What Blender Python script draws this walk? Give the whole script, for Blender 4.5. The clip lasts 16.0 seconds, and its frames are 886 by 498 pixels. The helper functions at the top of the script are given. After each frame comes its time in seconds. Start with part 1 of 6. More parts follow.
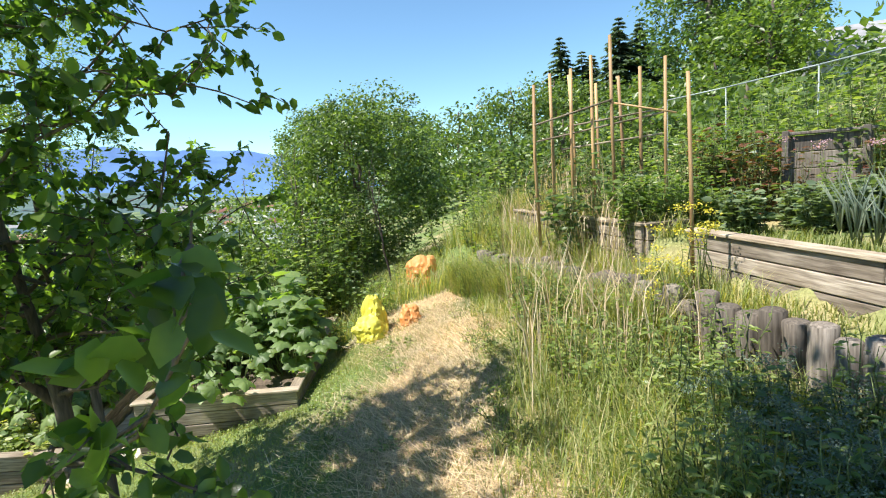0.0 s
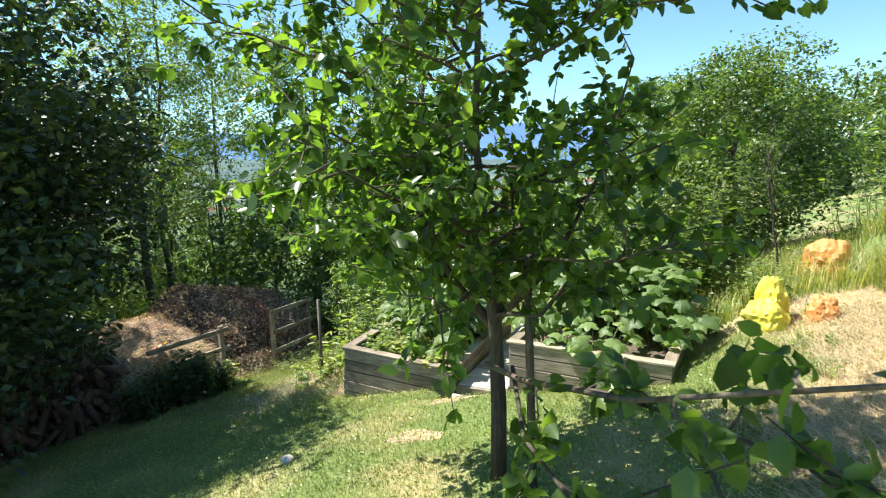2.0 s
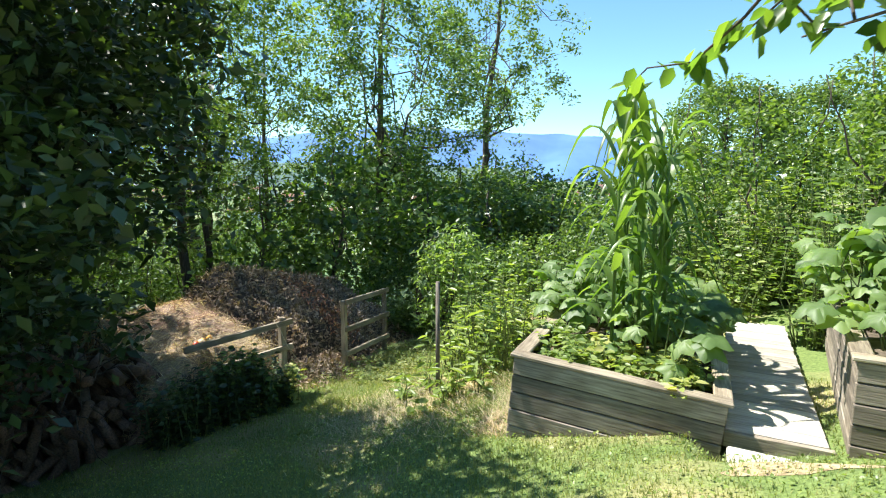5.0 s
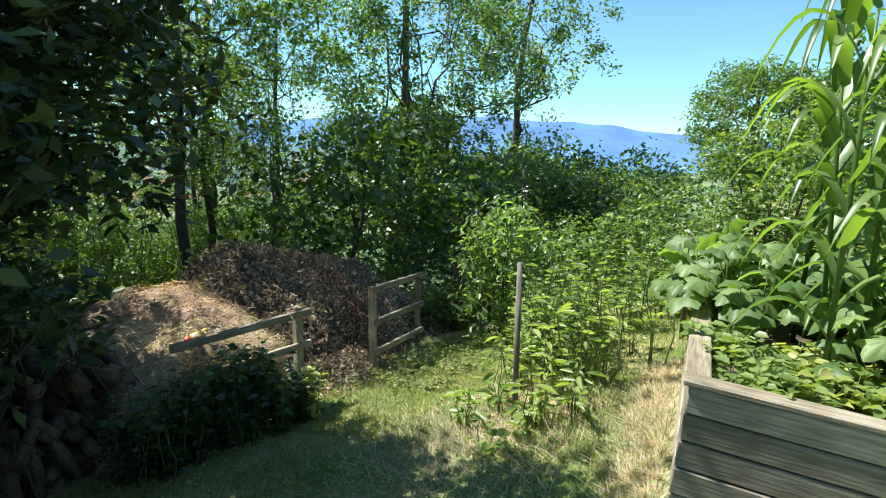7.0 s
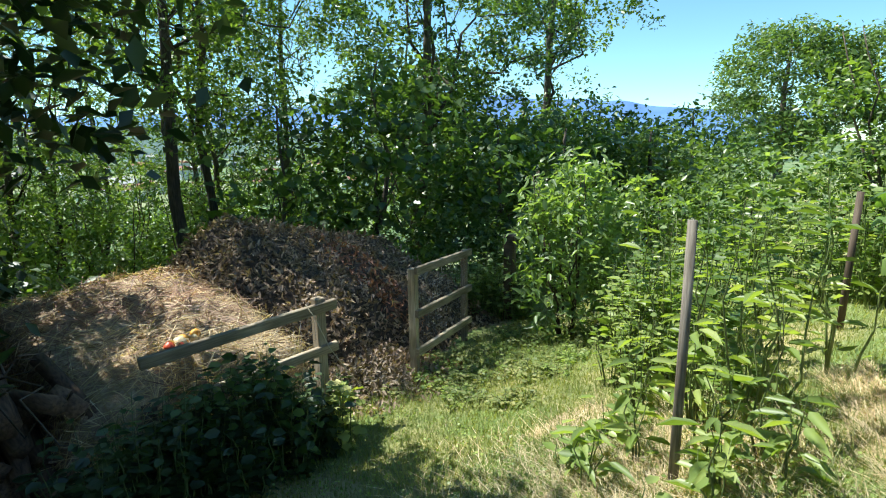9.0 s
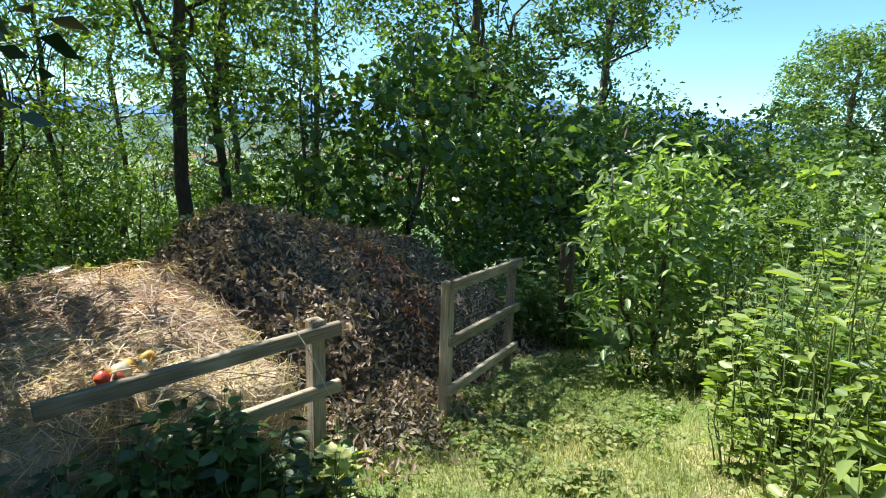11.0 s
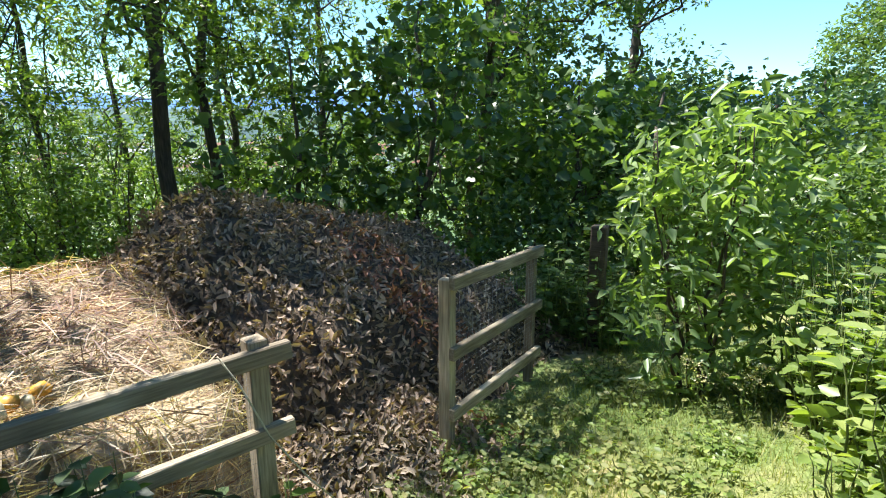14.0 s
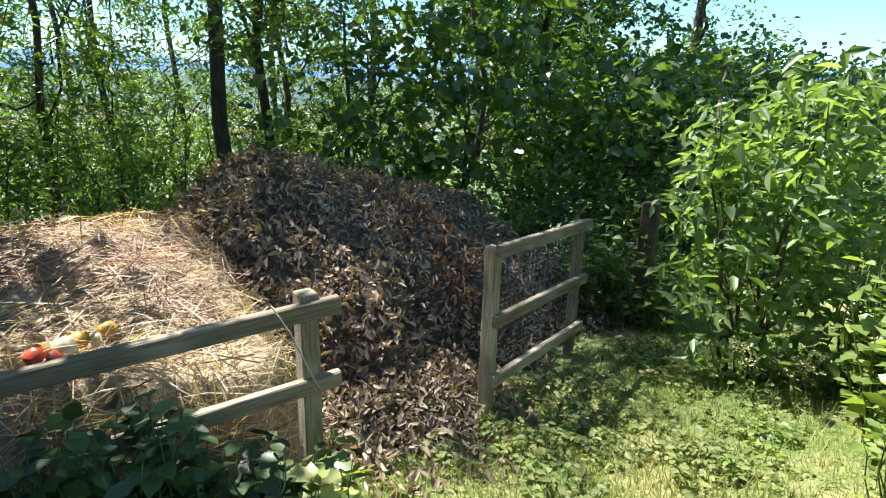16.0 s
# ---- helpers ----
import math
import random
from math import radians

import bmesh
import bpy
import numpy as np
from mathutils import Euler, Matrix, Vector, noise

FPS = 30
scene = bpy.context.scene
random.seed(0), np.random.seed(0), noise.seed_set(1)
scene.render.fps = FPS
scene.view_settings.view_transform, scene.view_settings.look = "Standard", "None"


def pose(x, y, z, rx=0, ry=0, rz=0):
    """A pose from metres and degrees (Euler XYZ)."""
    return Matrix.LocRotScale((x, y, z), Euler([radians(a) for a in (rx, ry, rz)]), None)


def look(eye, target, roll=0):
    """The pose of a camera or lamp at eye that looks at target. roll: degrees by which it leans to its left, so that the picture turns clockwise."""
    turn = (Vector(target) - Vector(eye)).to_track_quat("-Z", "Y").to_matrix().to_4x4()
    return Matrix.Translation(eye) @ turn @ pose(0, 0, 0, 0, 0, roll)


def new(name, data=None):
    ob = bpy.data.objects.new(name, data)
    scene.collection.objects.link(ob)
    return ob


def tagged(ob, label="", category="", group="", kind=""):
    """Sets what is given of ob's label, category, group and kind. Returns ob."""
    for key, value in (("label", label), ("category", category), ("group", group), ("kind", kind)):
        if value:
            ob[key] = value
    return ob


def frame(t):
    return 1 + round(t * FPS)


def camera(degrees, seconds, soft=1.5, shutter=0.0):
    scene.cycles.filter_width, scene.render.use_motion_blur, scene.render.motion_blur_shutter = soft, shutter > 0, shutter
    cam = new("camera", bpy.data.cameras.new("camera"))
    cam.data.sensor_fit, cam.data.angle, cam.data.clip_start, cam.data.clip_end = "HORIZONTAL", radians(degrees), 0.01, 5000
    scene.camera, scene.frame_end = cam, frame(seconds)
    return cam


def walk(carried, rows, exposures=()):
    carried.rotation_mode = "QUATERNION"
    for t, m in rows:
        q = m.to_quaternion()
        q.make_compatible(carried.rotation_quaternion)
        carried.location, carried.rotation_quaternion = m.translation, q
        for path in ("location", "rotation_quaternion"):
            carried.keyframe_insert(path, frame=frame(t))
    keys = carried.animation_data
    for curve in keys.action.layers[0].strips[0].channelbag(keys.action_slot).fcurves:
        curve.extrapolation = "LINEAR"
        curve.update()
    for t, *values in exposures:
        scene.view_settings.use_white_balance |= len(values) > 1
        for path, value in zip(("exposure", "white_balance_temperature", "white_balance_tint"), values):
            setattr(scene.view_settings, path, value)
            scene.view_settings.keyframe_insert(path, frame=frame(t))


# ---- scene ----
cam = camera(78.1, 16.0, soft=1.1, shutter=0.12)
METRES, EYE, TILT, LEAN, TURN = 10.0, 1.55, 8.0, 0.0, 4.5
ROWS = [
    (0.0, 0.0, 0.0, 0.0, -1.17, -16.04, 4.07),
    (0.5, -0.0102, -0.0022, -0.0009, 4.5, -16.41, 3.64),
    (1.0, -0.0282, -0.007, -0.0035, 13.87, -16.76, 4.03),
    (1.5, -0.0548, 0.0024, -0.0118, 24.49, -16.78, 5.44),
    (2.0, -0.0824, 0.012, -0.0199, 31.7, -15.76, 5.89),
    (2.5, -0.1209, 0.0125, -0.0331, 36.12, -12.16, 6.27),
    (3.0, -0.1784, 0.0358, -0.0596, 37.83, -13.69, 8.17),
    (3.5, -0.2227, 0.0516, -0.07, 37.22, -12.88, 6.73),
    (4.0, -0.2676, 0.0723, -0.0865, 35.17, -13.19, 5.71),
    (4.5, -0.3171, 0.1007, -0.1067, 34.42, -12.47, 6.94),
    (5.0, -0.3657, 0.1312, -0.1276, 34.55, -14.61, 4.43),
    (7.5, -0.5394, 0.2452, -0.1907, 35.72, -16.32, 3.67),
    (8.0, -0.5767, 0.266, -0.2038, 35.56, -17.45, 3.41),
    (8.5, -0.6079, 0.2935, -0.2199, 36.15, -17.74, 5.14),
    (11.0, -0.7199, 0.4105, -0.2653, 40.68, -17.29, 3.48),
    (11.5, -0.7343, 0.4375, -0.2778, 43.61, -16.78, 3.26),
    (12.0, -0.7494, 0.4599, -0.2879, 44.23, -16.45, 3.75),
    (12.5, -0.7608, 0.4735, -0.2873, 43.5, -16.8, 3.68),
    (13.0, -0.7632, 0.4799, -0.2871, 43.08, -17.15, 4.41),
    (13.5, -0.7626, 0.4857, -0.2896, 42.86, -17.57, 5.31),
    (14.0, -0.7636, 0.4865, -0.2919, 43.0, -18.63, 5.57),
    (14.5, -0.7632, 0.4858, -0.2928, 43.97, -19.36, 5.59),
    (15.0, -0.7628, 0.4866, -0.2935, 44.36, -20.11, 5.62),
    (15.5, -0.7624, 0.4867, -0.2947, 44.41, -20.73, 5.59),
    (16.0, -0.7651, 0.4822, -0.2952, 48.02, -21.01, 4.36),
]
walk(cam, [(t, pose(0, 0, EYE, TILT, LEAN, TURN) @ pose(METRES * x, METRES * y, METRES * z, 90 + pitch, roll, yaw)) for t, x, y, z, yaw, pitch, roll in ROWS],
     [(0.0, 1.0, 6450, 11), (1.0, 0.95, 6450, 11), (2.0, 1.2, 6400, 9), (3.0, 1.6, 6500, 9), (4.0, 1.6, 6450, 8), (5.0, 1.3, 6300, 6), (8.5, 1.1, 6150, 2), (11.0, 1.25, 6150, 4), (12.5, 1.4, 6200, 6), (16.0, 1.45, 6200, 9)])

# ---- light: clear summer noon, sun high over the valley side ----
SUN_AZ, SUN_EL = 110.0, 59.0
world = bpy.data.worlds.new("world")
scene.world = world
world.use_nodes = True
wn = world.node_tree
sky = wn.nodes.new("ShaderNodeTexSky")
sky.sky_type, sky.sun_disc = "NISHITA", False
sky.sun_elevation, sky.sun_rotation = radians(SUN_EL), radians(-SUN_AZ)
sky.air_density, sky.dust_density, sky.ozone_density = 1.0, 0.0, 2.2
sky.altitude = 1500
air = wn.nodes.new("ShaderNodeMix")
air.data_type, air.blend_type = "RGBA", "MULTIPLY"
air.inputs[0].default_value, air.inputs[7].default_value = 1.0, (0.88, 1.08, 1.08, 1)
wn.links.new(sky.outputs[0], air.inputs[6])
wn.links.new(air.outputs[2], wn.nodes["Background"].inputs[0])
wn.nodes["Background"].inputs[1].default_value = 0.098
sun = new("sun", bpy.data.lights.new("sun", "SUN"))
sun.data.energy, sun.data.angle, sun.data.color = 5.0, radians(0.53), (1.0, 0.95, 0.86)
sun_way = Vector((-math.sin(radians(SUN_AZ)) * math.cos(radians(SUN_EL)), math.cos(radians(SUN_AZ)) * math.cos(radians(SUN_EL)), math.sin(radians(SUN_EL))))
sun.matrix_world = look(sun_way * 60, (0, 0, 0))

rng = np.random.default_rng(7)


# ---- materials ----
def nodes_of(name):
    m = bpy.data.materials.new(name)
    m.use_nodes = True
    nt = m.node_tree
    return m, nt, nt.nodes["Principled BSDF"]


def noise_node(nt, scale, detail=4.0, stretch=None, obj=True):
    tc = nt.nodes.new("ShaderNodeTexCoord")
    n = nt.nodes.new("ShaderNodeTexNoise")
    n.inputs["Scale"].default_value, n.inputs["Detail"].default_value = scale, detail
    src = tc.outputs["Object"]
    if stretch:
        mp = nt.nodes.new("ShaderNodeMapping")
        mp.inputs["Scale"].default_value = stretch
        nt.links.new(src, mp.inputs[0])
        src = mp.outputs[0]
    nt.links.new(src, n.inputs["Vector"])
    return n


def ramp(nt, src, stops):
    r = nt.nodes.new("ShaderNodeValToRGB")
    e = r.color_ramp.elements
    while len(e) < len(stops):
        e.new(0.5)
    for el, (p, c) in zip(e, stops):
        el.position, el.color = p, (*c, 1)
    nt.links.new(src, r.inputs[0])
    return r


def mix(nt, fac, a, b, how="MIX"):
    m = nt.nodes.new("ShaderNodeMix")
    m.data_type, m.blend_type = "RGBA", how
    if isinstance(fac, float):
        m.inputs[0].default_value = fac
    else:
        nt.links.new(fac, m.inputs[0])
    for sock, v in ((m.inputs[6], a), (m.inputs[7], b)):
        if isinstance(v, tuple):
            sock.default_value = (*v, 1)
        else:
            nt.links.new(v, sock)
    return m.outputs[2]


def bump(nt, height, bsdf, strength, dist=0.01):
    b = nt.nodes.new("ShaderNodeBump")
    b.inputs["Strength"].default_value, b.inputs["Distance"].default_value = strength, dist
    nt.links.new(height, b.inputs["Height"])
    nt.links.new(b.outputs[0], bsdf.inputs["Normal"])


def leaf_mat(name, dark, mid, light, rough=0.42, through_light=0.38):
    """Foliage: each leaf has its own green, and lets light through."""
    m, nt, bsdf = nodes_of(name)
    geo = nt.nodes.new("ShaderNodeNewGeometry")
    info = nt.nodes.new("ShaderNodeObjectInfo")
    add, wrap = nt.nodes.new("ShaderNodeMath"), nt.nodes.new("ShaderNodeMath")
    add.operation, wrap.operation = "ADD", "FRACT"
    nt.links.new(geo.outputs["Random Per Island"], add.inputs[0])
    nt.links.new(info.outputs["Random"], add.inputs[1])
    nt.links.new(add.outputs[0], wrap.inputs[0])
    r = ramp(nt, wrap.outputs[0], [(0.0, dark), (0.55, mid), (1.0, light)])
    n = noise_node(nt, 1.3, 2.0)
    r2 = ramp(nt, n.outputs[0], [(0.3, (0.80, 0.78, 0.78)), (0.7, (1.28, 1.12, 1.12))])
    col = mix(nt, 1.0, r.outputs[0], r2.outputs[0], "MULTIPLY")
    nt.links.new(col, bsdf.inputs["Base Color"])
    bsdf.inputs["Roughness"].default_value = rough
    bsdf.inputs["Specular IOR Level"].default_value = 0.6
    tr = nt.nodes.new("ShaderNodeBsdfTranslucent")
    tint = mix(nt, 1.0, col, (1.75, 1.85, 0.5), "MULTIPLY")
    nt.links.new(tint, tr.inputs["Color"])
    ms = nt.nodes.new("ShaderNodeMixShader")
    ms.inputs[0].default_value = through_light
    nt.links.new(bsdf.outputs[0], ms.inputs[1])
    nt.links.new(tr.outputs[0], ms.inputs[2])
    nt.links.new(ms.outputs[0], nt.nodes["Material Output"].inputs[0])
    return m


def wood_mat(name, dark, light, grain=(1.0, 14.0, 14.0), rough=0.85, stain=(0.55, 0.5, 0.45)):
    m, nt, bsdf = nodes_of(name)
    n = noise_node(nt, 5.0, 8.0, grain)
    r = ramp(nt, n.outputs[0], [(0.3, dark), (0.68, light)])
    info = nt.nodes.new("ShaderNodeObjectInfo")
    v = ramp(nt, info.outputs["Random"], [(0.0, (0.62, 0.60, 0.58)), (1.0, (1.25, 1.22, 1.18))])
    c = mix(nt, 1.0, r.outputs[0], v.outputs[0], "MULTIPLY")
    s = noise_node(nt, 2.2, 3.0)
    sr = ramp(nt, s.outputs[0], [(0.38, stain), (0.62, (1.0, 1.0, 1.0))])
    c = mix(nt, 0.75, c, mix(nt, 1.0, c, sr.outputs[0], "MULTIPLY"))
    nt.links.new(c, bsdf.inputs["Base Color"])
    bsdf.inputs["Roughness"].default_value = rough
    bump(nt, n.outputs[0], bsdf, 0.5, 0.006)
    return m


def blend_mat(name, stops, scale, rough=0.9, bumps=0.5, dist=0.02, island=None):
    m, nt, bsdf = nodes_of(name)
    n = noise_node(nt, scale, 8.0)
    r = ramp(nt, n.outputs[0], stops)
    out = r.outputs[0]
    if island:
        geo = nt.nodes.new("ShaderNodeNewGeometry")
        ri = ramp(nt, geo.outputs["Random Per Island"], island)
        out = mix(nt, 1.0, out, ri.outputs[0], "MULTIPLY")
    big = noise_node(nt, scale * 0.13, 3.0)
    br = ramp(nt, big.outputs[0], [(0.35, (0.8, 0.8, 0.8)), (0.65, (1.1, 1.1, 1.1))])
    out = mix(nt, 1.0, out, br.outputs[0], "MULTIPLY")
    nt.links.new(out, bsdf.inputs["Base Color"])
    bsdf.inputs["Roughness"].default_value = rough
    bump(nt, n.outputs[0], bsdf, bumps, dist)
    return m


def ground_mat():
    """Mown slope: green and straw-dry patches with bare earth showing; far off it turns to fields and woods."""
    m, nt, bsdf = nodes_of("meadow_ground")
    fine, patch = noise_node(nt, 40.0, 8.0), noise_node(nt, 0.9, 5.0)
    green = ramp(nt, fine.outputs[0], [(0.3, (0.085, 0.125, 0.03)), (0.7, (0.19, 0.25, 0.07))])
    dry = ramp(nt, fine.outputs[0], [(0.3, (0.27, 0.22, 0.10)), (0.7, (0.42, 0.35, 0.175))])
    pr = ramp(nt, patch.outputs[0], [(0.47, (0, 0, 0)), (0.66, (1, 1, 1))])
    near = mix(nt, pr.outputs[0], green.outputs[0], dry.outputs[0])
    far = noise_node(nt, 0.012, 6.0)
    fr = ramp(nt, far.outputs[0], [(0.40, (0.035, 0.065, 0.025)), (0.52, (0.10, 0.16, 0.05)), (0.62, (0.20, 0.22, 0.10))])
    sep = nt.nodes.new("ShaderNodeSeparateXYZ")
    tc = nt.nodes.new("ShaderNodeTexCoord")
    nt.links.new(tc.outputs["Object"], sep.inputs[0])
    mr = nt.nodes.new("ShaderNodeMapRange")
    mr.inputs[1].default_value, mr.inputs[2].default_value = -6.0, -18.0
    nt.links.new(sep.outputs[2], mr.inputs[0])
    c = mix(nt, mr.outputs[0], near, fr.outputs[0])
    nt.links.new(c, bsdf.inputs["Base Color"])
    bsdf.inputs["Roughness"].default_value = 0.95
    bump(nt, fine.outputs[0], bsdf, 0.6, 0.03)
    return m


M_GROUND = ground_mat()
M_APPLE = leaf_mat("apple_leaves", (0.042, 0.088, 0.03), (0.095, 0.18, 0.048), (0.18, 0.29, 0.07), 0.28, 0.6)
M_MAPLE = leaf_mat("maple_leaves", (0.05, 0.095, 0.036), (0.09, 0.165, 0.052), (0.15, 0.24, 0.08), 0.36, 0.42)
# darker copy of the foliage: shade on the lawn side put into its colour
M_SHADE = leaf_mat("shade_darkened_leaves", (0.020, 0.042, 0.018), (0.036, 0.07, 0.026), (0.07, 0.12, 0.04), 0.45, 0.22)
M_LIGHTLEAF = leaf_mat("light_leaves", (0.075, 0.135, 0.036), (0.13, 0.215, 0.058), (0.21, 0.30, 0.095), 0.4, 0.45)
M_BUSH = leaf_mat("bush_leaves", (0.06, 0.11, 0.036), (0.105, 0.18, 0.056), (0.175, 0.26, 0.085), 0.4, 0.40)
M_ELDER = leaf_mat("box_elder_leaves", (0.10, 0.17, 0.065), (0.18, 0.28, 0.11), (0.28, 0.39, 0.18), 0.4, 0.45)
M_SQUASH = leaf_mat("squash_leaves", (0.10, 0.18, 0.055), (0.165, 0.27, 0.085), (0.25, 0.36, 0.13), 0.5, 0.48)
M_CORN = leaf_mat("corn_leaves", (0.075, 0.14, 0.03), (0.12, 0.215, 0.05), (0.19, 0.30, 0.085), 0.36, 0.45)
M_ONION = leaf_mat("onion_leaves", (0.09, 0.14, 0.10), (0.14, 0.20, 0.14), (0.2, 0.26, 0.18), 0.45, 0.2)
M_FIR = leaf_mat("fir_needles", (0.06, 0.10, 0.06), (0.09, 0.15, 0.085), (0.13, 0.20, 0.11), 0.6, 0.3)
M_GRASS = leaf_mat("lawn_blades", (0.12, 0.175, 0.045), (0.20, 0.25, 0.075), (0.31, 0.32, 0.13), 0.55, 0.35)
M_TALL = leaf_mat("tall_grass_blades", (0.15, 0.225, 0.06), (0.27, 0.33, 0.11), (0.52, 0.48, 0.26), 0.5, 0.42)
M_WEED = leaf_mat("weed_leaves", (0.12, 0.19, 0.05), (0.21, 0.30, 0.085), (0.33, 0.41, 0.14), 0.42, 0.42)
M_BLUELEAF = leaf_mat("sage_leaves", (0.09, 0.14, 0.075), (0.14, 0.21, 0.10), (0.21, 0.29, 0.15), 0.5, 0.3)
M_STRAW = leaf_mat("straw", (0.32, 0.245, 0.15), (0.54, 0.45, 0.30), (0.74, 0.67, 0.51), 0.6, 0.25)
M_DRYLEAF = leaf_mat("dry_leaves", (0.13, 0.098, 0.068), (0.31, 0.245, 0.18), (0.50, 0.42, 0.33), 0.85, 0.15)
M_BROWNSTRAW = leaf_mat("brown_stalks", (0.13, 0.07, 0.05), (0.26, 0.16, 0.115), (0.42, 0.29, 0.21), 0.6, 0.12)
M_RUSTLEAF = leaf_mat("rusty_leaves", (0.15, 0.07, 0.045), (0.30, 0.145, 0.09), (0.44, 0.24, 0.15), 0.6, 0.2)
M_FLOWER = leaf_mat("cream_flowers", (0.55, 0.52, 0.30), (0.66, 0.63, 0.40), (0.75, 0.73, 0.55), 0.6, 0.3)
M_YELLOWFL = leaf_mat("goldenrod_flowers", (0.45, 0.42, 0.03), (0.60, 0.55, 0.05), (0.68, 0.62, 0.12), 0.6, 0.3)
M_YLEAF = leaf_mat("yellowed_leaves", (0.22, 0.30, 0.07), (0.34, 0.39, 0.11), (0.46, 0.47, 0.18), 0.5, 0.35)
M_REDLEAF = leaf_mat("reddish_leaves", (0.06, 0.05, 0.02), (0.10, 0.09, 0.03), (0.22, 0.07, 0.04), 0.5, 0.3)
M_SPLIT = wood_mat("split_firewood", (0.08, 0.05, 0.036), (0.27, 0.17, 0.115), (1.0, 12.0, 12.0))
M_BARK = wood_mat("bark", (0.05, 0.042, 0.033), (0.17, 0.14, 0.11), (12.0, 12.0, 1.5))
M_TWIG = wood_mat("twig_bark", (0.06, 0.048, 0.036), (0.17, 0.135, 0.10), (8.0, 8.0, 2.0))
M_STEM = wood_mat("green_stem", (0.10, 0.15, 0.04), (0.19, 0.25, 0.08), (6.0, 6.0, 1.0), 0.6)
M_BOARD = wood_mat("weathered_board", (0.17, 0.14, 0.11), (0.43, 0.38, 0.315), (1.0, 14.0, 14.0))
M_PALE = wood_mat("sun_bleached_board", (0.38, 0.35, 0.30), (0.62, 0.58, 0.51), (1.0, 14.0, 14.0), 0.85, (0.75, 0.72, 0.68))
M_LOG = wood_mat("weathered_log", (0.09, 0.078, 0.066), (0.30, 0.27, 0.235), (14.0, 14.0, 1.0))
M_RAIL = wood_mat("grey_rail", (0.22, 0.18, 0.13), (0.52, 0.45, 0.345), (1.0, 16.0, 16.0))
M_POST = wood_mat("dark_post", (0.07, 0.05, 0.038), (0.18, 0.135, 0.10), (14.0, 14.0, 1.0))
M_STAKE = wood_mat("new_stake", (0.42, 0.26, 0.11), (0.62, 0.42, 0.21), (10.0, 10.0, 1.0), 0.6)
M_PATH = blend_mat("trodden_straw", [(0.3, (0.22, 0.16, 0.085)), (0.5, (0.42, 0.32, 0.18)), (0.7, (0.55, 0.44, 0.27))], 34.0, 0.95, 0.8, 0.02)
M_SOIL = blend_mat("soil", [(0.3, (0.06, 0.045, 0.032)), (0.7, (0.16, 0.12, 0.085))], 22.0)
M_HEAP = blend_mat("leaf_mould", [(0.3, (0.05, 0.036, 0.026)), (0.7, (0.14, 0.10, 0.07))], 25.0, 0.95, 0.8, 0.04)
M_HAY = blend_mat("hay_mass", [(0.3, (0.27, 0.19, 0.12)), (0.7, (0.53, 0.41, 0.28))], 30.0, 0.95, 0.9, 0.03)
M_YBAG = blend_mat("yellow_sack", [(0.3, (0.62, 0.55, 0.04)), (0.7, (0.74, 0.68, 0.10))], 8.0, 0.55, 0.25)
M_OBAG = blend_mat("orange_sack", [(0.3, (0.66, 0.24, 0.05)), (0.7, (0.75, 0.36, 0.13))], 9.0, 0.55, 0.25)
M_WALL = blend_mat("white_render", [(0.3, (0.70, 0.69, 0.66)), (0.7, (0.80, 0.79, 0.77))], 3.0, 0.9, 0.1)
M_ROOF = blend_mat("roof_tiles", [(0.3, (0.16, 0.07, 0.05)), (0.7, (0.28, 0.13, 0.09))], 0.5, 0.9, 0.1)
M_GREYROOF = blend_mat("grey_roof", [(0.3, (0.20, 0.20, 0.21)), (0.7, (0.32, 0.32, 0.33))], 2.0, 0.7, 0.1)
M_ROPE = blend_mat("twine", [(0.3, (0.42, 0.36, 0.26)), (0.7, (0.6, 0.53, 0.40))], 60.0)
M_WIRE = blend_mat("galvanised_wire", [(0.3, (0.25, 0.26, 0.25)), (0.7, (0.40, 0.41, 0.40))], 20.0, 0.5)
M_PIPE = blend_mat("painted_pipe", [(0.3, (0.24, 0.29, 0.28)), (0.7, (0.36, 0.41, 0.39))], 6.0, 0.5)
M_FRUIT = blend_mat("orange_peel", [(0.3, (0.70, 0.30, 0.03)), (0.7, (0.80, 0.45, 0.07))], 15.0, 0.5)
M_TOMATO = blend_mat("red_scrap", [(0.3, (0.55, 0.05, 0.02)), (0.7, (0.68, 0.12, 0.04))], 15.0, 0.4)
M_PALEFRUIT = blend_mat("melon_rind", [(0.3, (0.55, 0.45, 0.24)), (0.7, (0.68, 0.60, 0.40))], 15.0, 0.5)
M_STONE = blend_mat("pale_slab", [(0.3, (0.42, 0.38, 0.32)), (0.7, (0.60, 0.56, 0.49))], 7.0, 0.9, 0.3)
# blue of the distant air is painted into the mountain's colour
M_MOUNT_HAZE = blend_mat("haze_blue_mountain", [(0.3, (0.075, 0.17, 0.40)), (0.7, (0.11, 0.22, 0.46))], 0.004, 1.0, 0.0)
# woodland green shifted towards blue, distance haze put into the colour
M_HILL = blend_mat("haze_tinted_wooded_hill", [(0.35, (0.045, 0.085, 0.09)), (0.65, (0.10, 0.16, 0.13))], 0.02, 1.0, 0.0)


